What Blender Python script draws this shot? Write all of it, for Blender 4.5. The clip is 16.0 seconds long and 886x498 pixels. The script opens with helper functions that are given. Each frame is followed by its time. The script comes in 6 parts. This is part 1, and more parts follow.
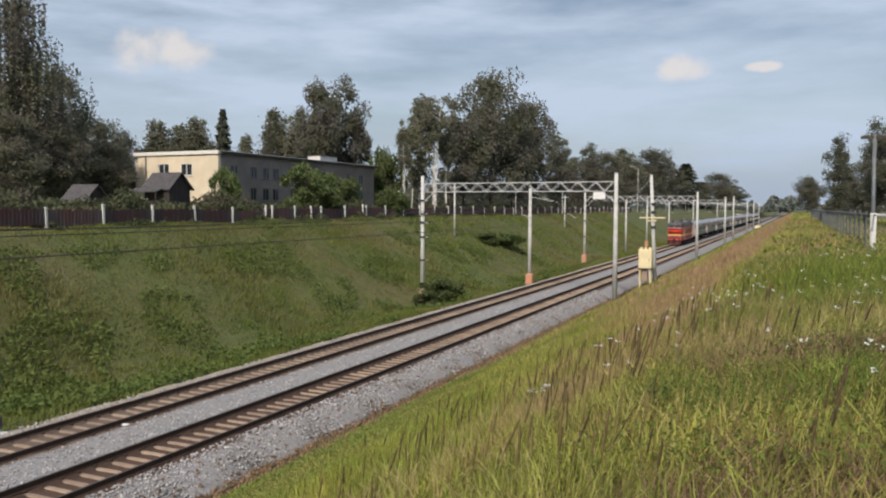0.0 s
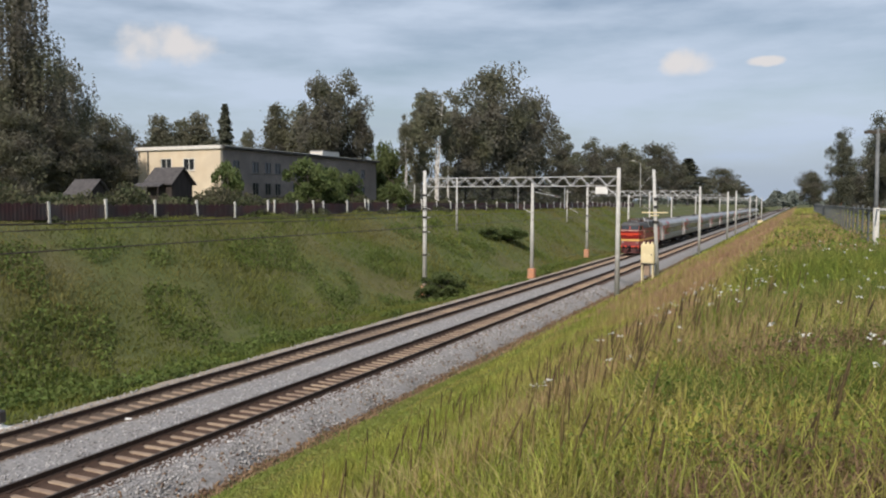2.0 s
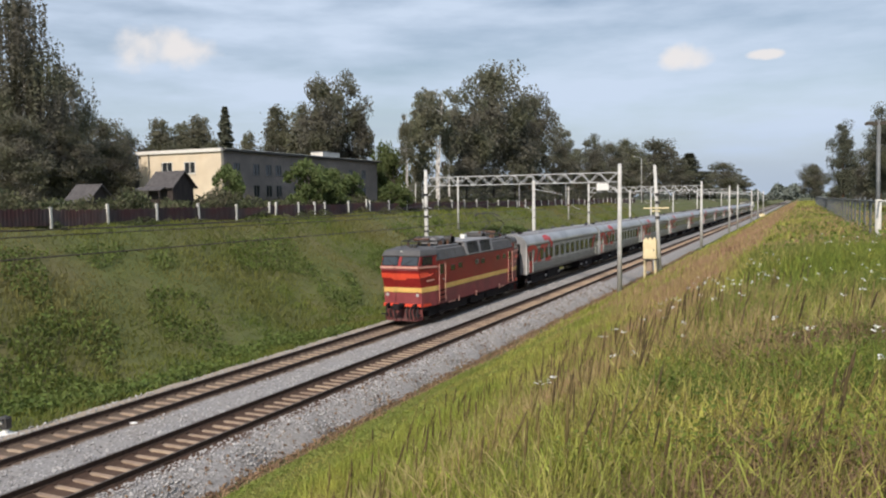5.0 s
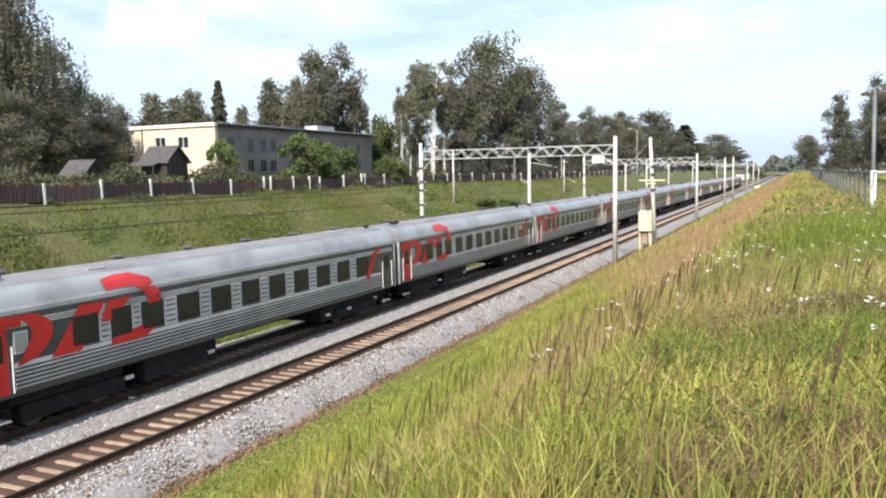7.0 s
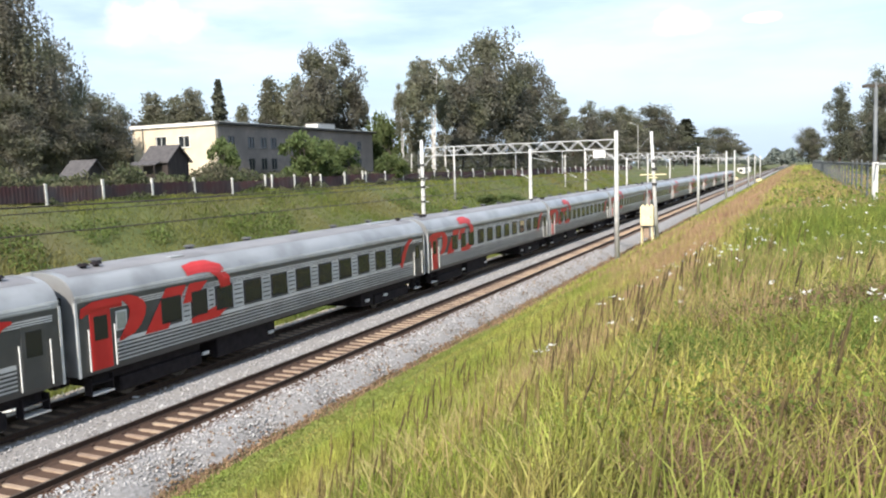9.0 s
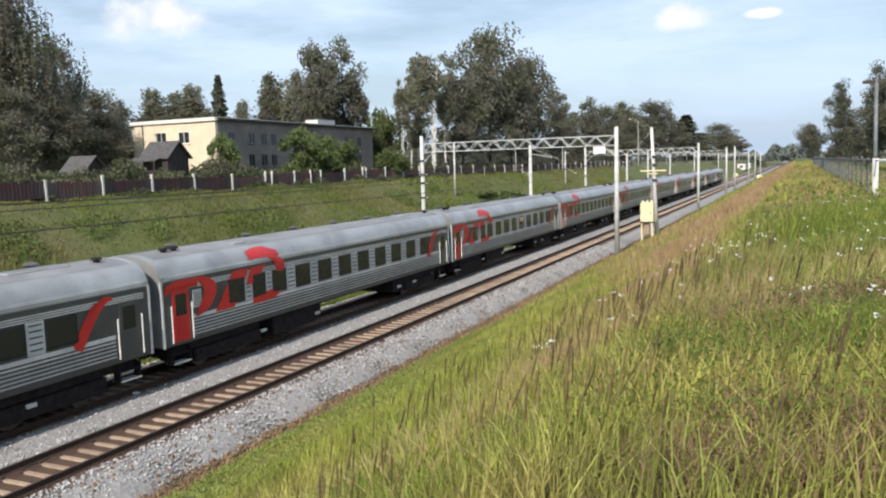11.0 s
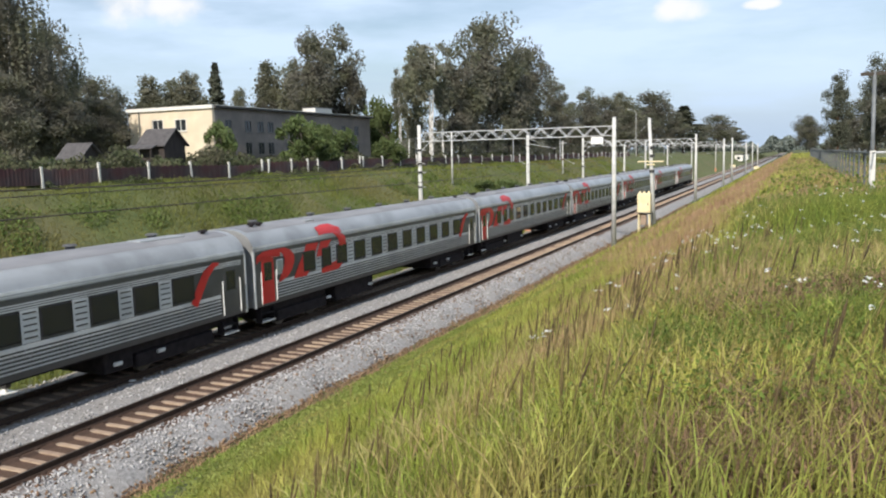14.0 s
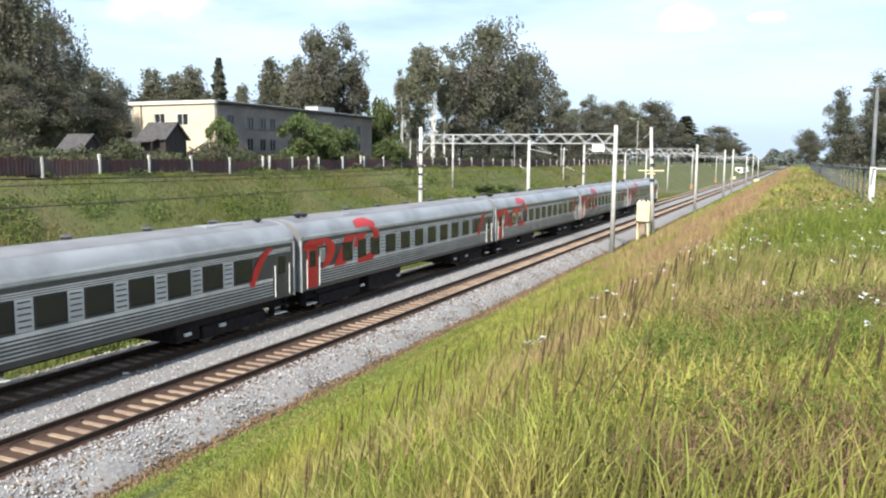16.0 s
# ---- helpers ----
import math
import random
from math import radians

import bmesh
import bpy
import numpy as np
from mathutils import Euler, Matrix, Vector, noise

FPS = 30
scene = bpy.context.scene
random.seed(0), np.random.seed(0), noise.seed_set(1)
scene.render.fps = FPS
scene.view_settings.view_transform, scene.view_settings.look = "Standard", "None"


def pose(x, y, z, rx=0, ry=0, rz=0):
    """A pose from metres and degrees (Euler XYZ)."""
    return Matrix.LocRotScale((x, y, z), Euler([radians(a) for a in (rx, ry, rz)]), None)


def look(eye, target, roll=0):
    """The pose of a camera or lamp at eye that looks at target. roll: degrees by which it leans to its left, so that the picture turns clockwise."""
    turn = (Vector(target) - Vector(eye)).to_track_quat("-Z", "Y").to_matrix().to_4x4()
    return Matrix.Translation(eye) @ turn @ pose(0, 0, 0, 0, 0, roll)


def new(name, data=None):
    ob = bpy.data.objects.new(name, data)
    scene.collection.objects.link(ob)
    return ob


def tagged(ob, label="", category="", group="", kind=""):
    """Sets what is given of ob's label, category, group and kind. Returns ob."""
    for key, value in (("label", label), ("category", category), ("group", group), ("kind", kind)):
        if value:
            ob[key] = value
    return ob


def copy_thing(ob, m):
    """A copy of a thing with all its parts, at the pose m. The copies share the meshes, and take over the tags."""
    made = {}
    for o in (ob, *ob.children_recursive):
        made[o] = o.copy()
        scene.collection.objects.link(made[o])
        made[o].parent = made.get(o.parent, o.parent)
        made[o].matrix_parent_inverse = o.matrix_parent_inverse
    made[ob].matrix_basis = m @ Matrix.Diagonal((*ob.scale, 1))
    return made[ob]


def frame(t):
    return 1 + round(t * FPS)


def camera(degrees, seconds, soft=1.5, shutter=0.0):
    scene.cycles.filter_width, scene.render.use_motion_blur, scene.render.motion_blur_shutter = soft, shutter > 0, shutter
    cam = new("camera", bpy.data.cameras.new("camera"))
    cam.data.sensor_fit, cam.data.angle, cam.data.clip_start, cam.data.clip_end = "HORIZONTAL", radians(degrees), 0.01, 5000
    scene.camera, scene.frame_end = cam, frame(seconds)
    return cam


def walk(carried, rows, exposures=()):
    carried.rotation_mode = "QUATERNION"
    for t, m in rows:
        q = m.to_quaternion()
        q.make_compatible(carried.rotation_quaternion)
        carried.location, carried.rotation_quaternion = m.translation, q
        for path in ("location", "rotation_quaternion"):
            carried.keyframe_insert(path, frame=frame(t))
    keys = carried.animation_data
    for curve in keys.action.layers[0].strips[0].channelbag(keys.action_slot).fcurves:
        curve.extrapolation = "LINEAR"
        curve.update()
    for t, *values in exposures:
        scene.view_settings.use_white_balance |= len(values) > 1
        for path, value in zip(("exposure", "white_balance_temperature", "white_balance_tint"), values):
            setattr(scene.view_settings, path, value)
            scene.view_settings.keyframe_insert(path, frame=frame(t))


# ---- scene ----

# camera: held by hand at one spot on top of the cutting, 7.07 m over the rails
EYE = 7.07
cam = camera(59.0, 16.0, 2.1)
TURNS = [
    (0, 24.28, -3.04, -0.19),
    (0.5, 24.04, -3.13, -0.79),
    (1, 24.09, -3.19, -0.32),
    (1.5, 24.17, -3.56, 0.09),
    (2, 24.44, -3.42, -0.19),
    (2.5, 24.48, -3.50, -0.26),
    (3, 24.39, -3.50, 0.16),
    (3.5, 24.51, -3.49, 0.38),
    (3.7, 24.72, -3.46, 0.17),
    (5.8, 24.43, -3.93, 1.17),
    (6, 24.33, -4.19, 1.04),
    (6.5, 24.17, -4.81, 1.16),
    (7, 24.19, -5.42, 1.12),
    (7.5, 24.36, -5.53, 0.82),
    (8, 24.54, -5.41, 1.35),
    (8.5, 24.37, -5.55, 1.61),
    (10.8, 24.16, -5.89, 1.81),
    (11, 24.27, -5.96, 1.71),
    (11.5, 24.22, -5.81, 1.38),
    (12, 24.61, -6.16, 1.99),
    (12.5, 24.74, -6.03, 1.83),
    (13, 24.59, -6.01, 1.32),
    (13.5, 24.83, -6.23, 1.29),
    (14, 24.08, -6.73, 1.33),
    (14.5, 23.49, -6.61, 0.95),
    (15, 24.11, -6.45, 0.76),
    (15.5, 24.09, -6.75, 0.11),
    (16, 24.15, -6.55, -0.49),
]
EXPOSURES = [
    (0.0, -0.12, 6800, 14), (3.7, -0.12, 6800, 14), (5.8, 0.35, 6800, 14), (6.5, 0.68, 6750, 13), (7.0, 0.8, 6700, 13), (8.7, 0.82, 6600, 12),
    (10.8, 0.40, 6550, 11), (13.5, 0.43, 6550, 11), (14.0, 0.37, 6550, 11), (14.5, 0.46, 6550, 10), (15.2, 0.62, 6500, 10), (16.0, 0.78, 6500, 10),
]
walk(cam, [(t, pose(0, 0, EYE, 90 + p, r, y)) for t, y, p, r in TURNS], EXPOSURES)

# plan: the rails run along +y; z = 0 is the top of the rails
TRACK_FAR, TRACK_NEAR = -21.11, -17.0
GAUGE = 1.52
rng = np.random.default_rng(7)

# ---------------------------------------------------------------- light
SUN_FROM = Vector((0.075, -0.99, 0.0)).normalized() * math.cos(radians(40)) + Vector((0, 0, math.sin(radians(40))))


def make_world():
    world = bpy.data.worlds.new("sky")
    scene.world = world
    world.use_nodes = True
    nt = world.node_tree
    N, L = nt.nodes, nt.links
    N.clear()
    out = N.new("ShaderNodeOutputWorld")
    sky = N.new("ShaderNodeTexSky")
    sky.sky_type, sky.sun_disc = "NISHITA", False
    sky.sun_elevation = radians(40)
    sky.sun_rotation = math.atan2(SUN_FROM.x, SUN_FROM.y)
    sky.air_density, sky.dust_density = 1.1, 0.3
    coord = N.new("ShaderNodeTexCoord")
    # thin drawn-out cloud sheet
    mp = N.new("ShaderNodeMapping")
    mp.inputs["Scale"].default_value = (1.6, 1.6, 7.5)
    L.new(coord.outputs["Generated"], mp.inputs["Vector"])
    n1 = N.new("ShaderNodeTexNoise")
    n1.inputs["Scale"].default_value, n1.inputs["Detail"].default_value, n1.inputs["Roughness"].default_value = 2.2, 7, 0.55
    L.new(mp.outputs[0], n1.inputs["Vector"])
    r1 = N.new("ShaderNodeValToRGB")
    r1.color_ramp.elements[0].position, r1.color_ramp.elements[1].position = 0.36, 0.62
    r1.color_ramp.elements[0].color, r1.color_ramp.elements[1].color = (0.22, 0.22, 0.22, 1), (1, 1, 1, 1)
    L.new(n1.outputs["Fac"], r1.inputs[0])
    base = N.new("ShaderNodeBackground")
    L.new(sky.outputs[0], base.inputs[0])
    base.inputs[1].default_value = 0.08
    sheet = N.new("ShaderNodeBackground")
    sheet.inputs[0].default_value, sheet.inputs[1].default_value = (0.46, 0.575, 0.72, 1), 1.2
    mix1 = N.new("ShaderNodeMixShader")
    L.new(r1.outputs[0], mix1.inputs[0]), L.new(base.outputs[0], mix1.inputs[1]), L.new(sheet.outputs[0], mix1.inputs[2])
    last = mix1
    # a grey-blue bank of cloud low over the horizon
    level = N.new("ShaderNodeSeparateXYZ")
    L.new(coord.outputs["Generated"], level.inputs[0])
    soft = N.new("ShaderNodeMath")
    soft.operation = "MULTIPLY_ADD"
    L.new(n1.outputs["Fac"], soft.inputs[0])
    soft.inputs[1].default_value = 0.16
    L.new(level.outputs["Z"], soft.inputs[2])
    low = N.new("ShaderNodeMapRange")
    low.interpolation_type = "SMOOTHSTEP"
    for k, v in (("From Min", 0.08), ("From Max", 0.21), ("To Min", 0.9), ("To Max", 0.0)):
        low.inputs[k].default_value = v
    L.new(soft.outputs[0], low.inputs["Value"])
    bank_glow = N.new("ShaderNodeBackground")
    bank_glow.inputs[0].default_value, bank_glow.inputs[1].default_value = (0.40, 0.52, 0.68, 1), 0.95
    mix2 = N.new("ShaderNodeMixShader")
    L.new(low.outputs[0], mix2.inputs[0]), L.new(last.outputs[0], mix2.inputs[1]), L.new(bank_glow.outputs[0], mix2.inputs[2])
    last = mix2
    # two small white cumulus clouds
    n2 = N.new("ShaderNodeTexNoise")
    n2.inputs["Scale"].default_value, n2.inputs["Detail"].default_value = 20, 6
    L.new(coord.outputs["Generated"], n2.inputs["Vector"])
    for az, el, wide, high in ((43.8, 10.3, 0.062, 0.028), (7.4, 9.5, 0.030, 0.017), (2.4, 9.4, 0.020, 0.006)):
        d = Vector((-math.sin(radians(az)) * math.cos(radians(el)), math.cos(radians(az)) * math.cos(radians(el)), math.sin(radians(el))))
        side = Vector((math.cos(radians(az)), math.sin(radians(az)), 0))
        off = N.new("ShaderNodeVectorMath")
        off.operation = "SUBTRACT"
        off.inputs[1].default_value = d
        L.new(coord.outputs["Generated"], off.inputs[0])
        parts = []
        for axis, size in ((side, wide), (Vector((0, 0, 1)), high)):
            dot = N.new("ShaderNodeVectorMath")
            dot.operation = "DOT_PRODUCT"
            dot.inputs[1].default_value = axis / size
            L.new(off.outputs[0], dot.inputs[0])
            sq = N.new("ShaderNodeMath")
            sq.operation = "MULTIPLY"
            L.new(dot.outputs["Value"], sq.inputs[0]), L.new(dot.outputs["Value"], sq.inputs[1])
            parts.append(sq)
        add = N.new("ShaderNodeMath")
        L.new(parts[0].outputs[0], add.inputs[0]), L.new(parts[1].outputs[0], add.inputs[1])
        jag = N.new("ShaderNodeMath")
        jag.operation = "MULTIPLY_ADD"
        L.new(n2.outputs["Fac"], jag.inputs[0])
        jag.inputs[1].default_value = 3.6
        L.new(add.outputs[0], jag.inputs[2])
        front = N.new("ShaderNodeVectorMath")
        front.operation = "DOT_PRODUCT"
        front.inputs[1].default_value = d
        L.new(coord.outputs["Generated"], front.inputs[0])
        gate = N.new("ShaderNodeMath")
        gate.operation = "GREATER_THAN"
        gate.inputs[1].default_value = 0.5
        L.new(front.outputs["Value"], gate.inputs[0])
        ramp = N.new("ShaderNodeMapRange")
        ramp.interpolation_type = "SMOOTHSTEP"
        for k, v in (("From Min", 1.7), ("From Max", 2.9), ("To Min", 0.92), ("To Max", 0.0)):
            ramp.inputs[k].default_value = v
        L.new(jag.outputs[0], ramp.inputs["Value"])
        fac = N.new("ShaderNodeMath")
        fac.operation = "MULTIPLY"
        L.new(ramp.outputs[0], fac.inputs[0]), L.new(gate.outputs[0], fac.inputs[1])
        white = N.new("ShaderNodeBackground")
        white.inputs[0].default_value, white.inputs[1].default_value = (0.82, 0.83, 0.84, 1), 0.95
        mix = N.new("ShaderNodeMixShader")
        L.new(fac.outputs[0], mix.inputs[0]), L.new(last.outputs[0], mix.inputs[1]), L.new(white.outputs[0], mix.inputs[2])
        last = mix
    L.new(last.outputs[0], out.inputs[0])


make_world()
sun = new("sun", bpy.data.lights.new("sun", "SUN"))
sun.data.energy, sun.data.angle, sun.data.color = 4.2, radians(0.6), (1.0, 0.93, 0.82)
sun.matrix_world = look(SUN_FROM * 50, (0, 0, 0))


# ---------------------------------------------------------------- materials
def surf(name, c1, c2=None, scale=4.0, rough=0.8, metal=0.0, bump=0.0, bump_scale=None, c3=None, scale3=0.4, amount3=0.5,
         island=0.0, leaf=0.0, stretch=(1, 1, 1), per_object=0.0):
    """A node material: two colours mixed by fine noise, a third by coarse noise (stains), optional relief and variation by piece."""
    m = bpy.data.materials.new(name)
    m.use_nodes = True
    nt = m.node_tree
    N, L = nt.nodes, nt.links
    b = N["Principled BSDF"]
    b.inputs["Roughness"].default_value, b.inputs["Metallic"].default_value = rough, metal
    geo = N.new("ShaderNodeNewGeometry")
    coord = N.new("ShaderNodeTexCoord")
    mp = N.new("ShaderNodeMapping")
    mp.inputs["Scale"].default_value = stretch
    L.new(coord.outputs["Object"], mp.inputs["Vector"])
    n1 = N.new("ShaderNodeTexNoise")
    n1.inputs["Scale"].default_value, n1.inputs["Detail"].default_value = scale, 6
    L.new(mp.outputs[0], n1.inputs["Vector"])
    r = N.new("ShaderNodeValToRGB")
    r.color_ramp.elements[0].position, r.color_ramp.elements[1].position = 0.32, 0.68
    r.color_ramp.elements[0].color, r.color_ramp.elements[1].color = (*c1, 1), (*(c2 or c1), 1)
    L.new(n1.outputs["Fac"], r.inputs[0])
    colour = r.outputs[0]
    if c3:
        n3 = N.new("ShaderNodeTexNoise")
        n3.inputs["Scale"].default_value, n3.inputs["Detail"].default_value = scale3, 4
        L.new(coord.outputs["Object"], n3.inputs["Vector"])
        r3 = N.new("ShaderNodeMapRange")
        for k, v in (("From Min", 0.42), ("From Max", 0.65), ("To Min", 0.0), ("To Max", amount3)):
            r3.inputs[k].default_value = v
        L.new(n3.outputs["Fac"], r3.inputs["Value"])
        mx = N.new("ShaderNodeMix")
        mx.data_type = "RGBA"
        L.new(r3.outputs[0], mx.inputs["Factor"]), L.new(colour, mx.inputs[6])
        mx.inputs[7].default_value = (*c3, 1)
        colour = mx.outputs[2]
    for amount, source in ((island, geo.outputs["Random Per Island"]), (per_object, None)):
        if not amount:
            continue
        if source is None:
            source = N.new("ShaderNodeObjectInfo").outputs["Random"]
        hsv = N.new("ShaderNodeHueSaturation")
        for socket, lo, hi in (("Value", 1 - amount, 1 + amount), ("Hue", 0.5 - 0.03 * amount, 0.5 + 0.03 * amount)):
            mr = N.new("ShaderNodeMapRange")
            mr.inputs["To Min"].default_value, mr.inputs["To Max"].default_value = lo, hi
            L.new(source, mr.inputs["Value"]), L.new(mr.outputs[0], hsv.inputs[socket])
        L.new(colour, hsv.inputs["Color"])
        colour = hsv.outputs[0]
    L.new(colour, b.inputs["Base Color"])
    if bump:
        nb = N.new("ShaderNodeTexNoise")
        nb.inputs["Scale"].default_value, nb.inputs["Detail"].default_value = bump_scale or scale * 3, 5
        L.new(mp.outputs[0], nb.inputs["Vector"])
        bp = N.new("ShaderNodeBump")
        bp.inputs["Strength"].default_value, bp.inputs["Distance"].default_value = bump, 0.05
        L.new(nb.outputs["Fac"], bp.inputs["Height"]), L.new(bp.outputs[0], b.inputs["Normal"])
    if leaf:
        tr = N.new("ShaderNodeBsdfTranslucent")
        L.new(colour, tr.inputs["Color"])
        mx = N.new("ShaderNodeMixShader")
        mx.inputs[0].default_value = leaf
        L.new(b.outputs[0], mx.inputs[1]), L.new(tr.outputs[0], mx.inputs[2])
        L.new(mx.outputs[0], N["Material Output"].inputs[0])
    return m


def glass(name, tint, rough=0.06):
    m = bpy.data.materials.new(name)
    m.use_nodes = True
    b = m.node_tree.nodes["Principled BSDF"]
    b.inputs["Base Color"].default_value, b.inputs["Roughness"].default_value = (*tint, 1), rough
    b.inputs["Specular IOR Level"].default_value = 0.6
    return m


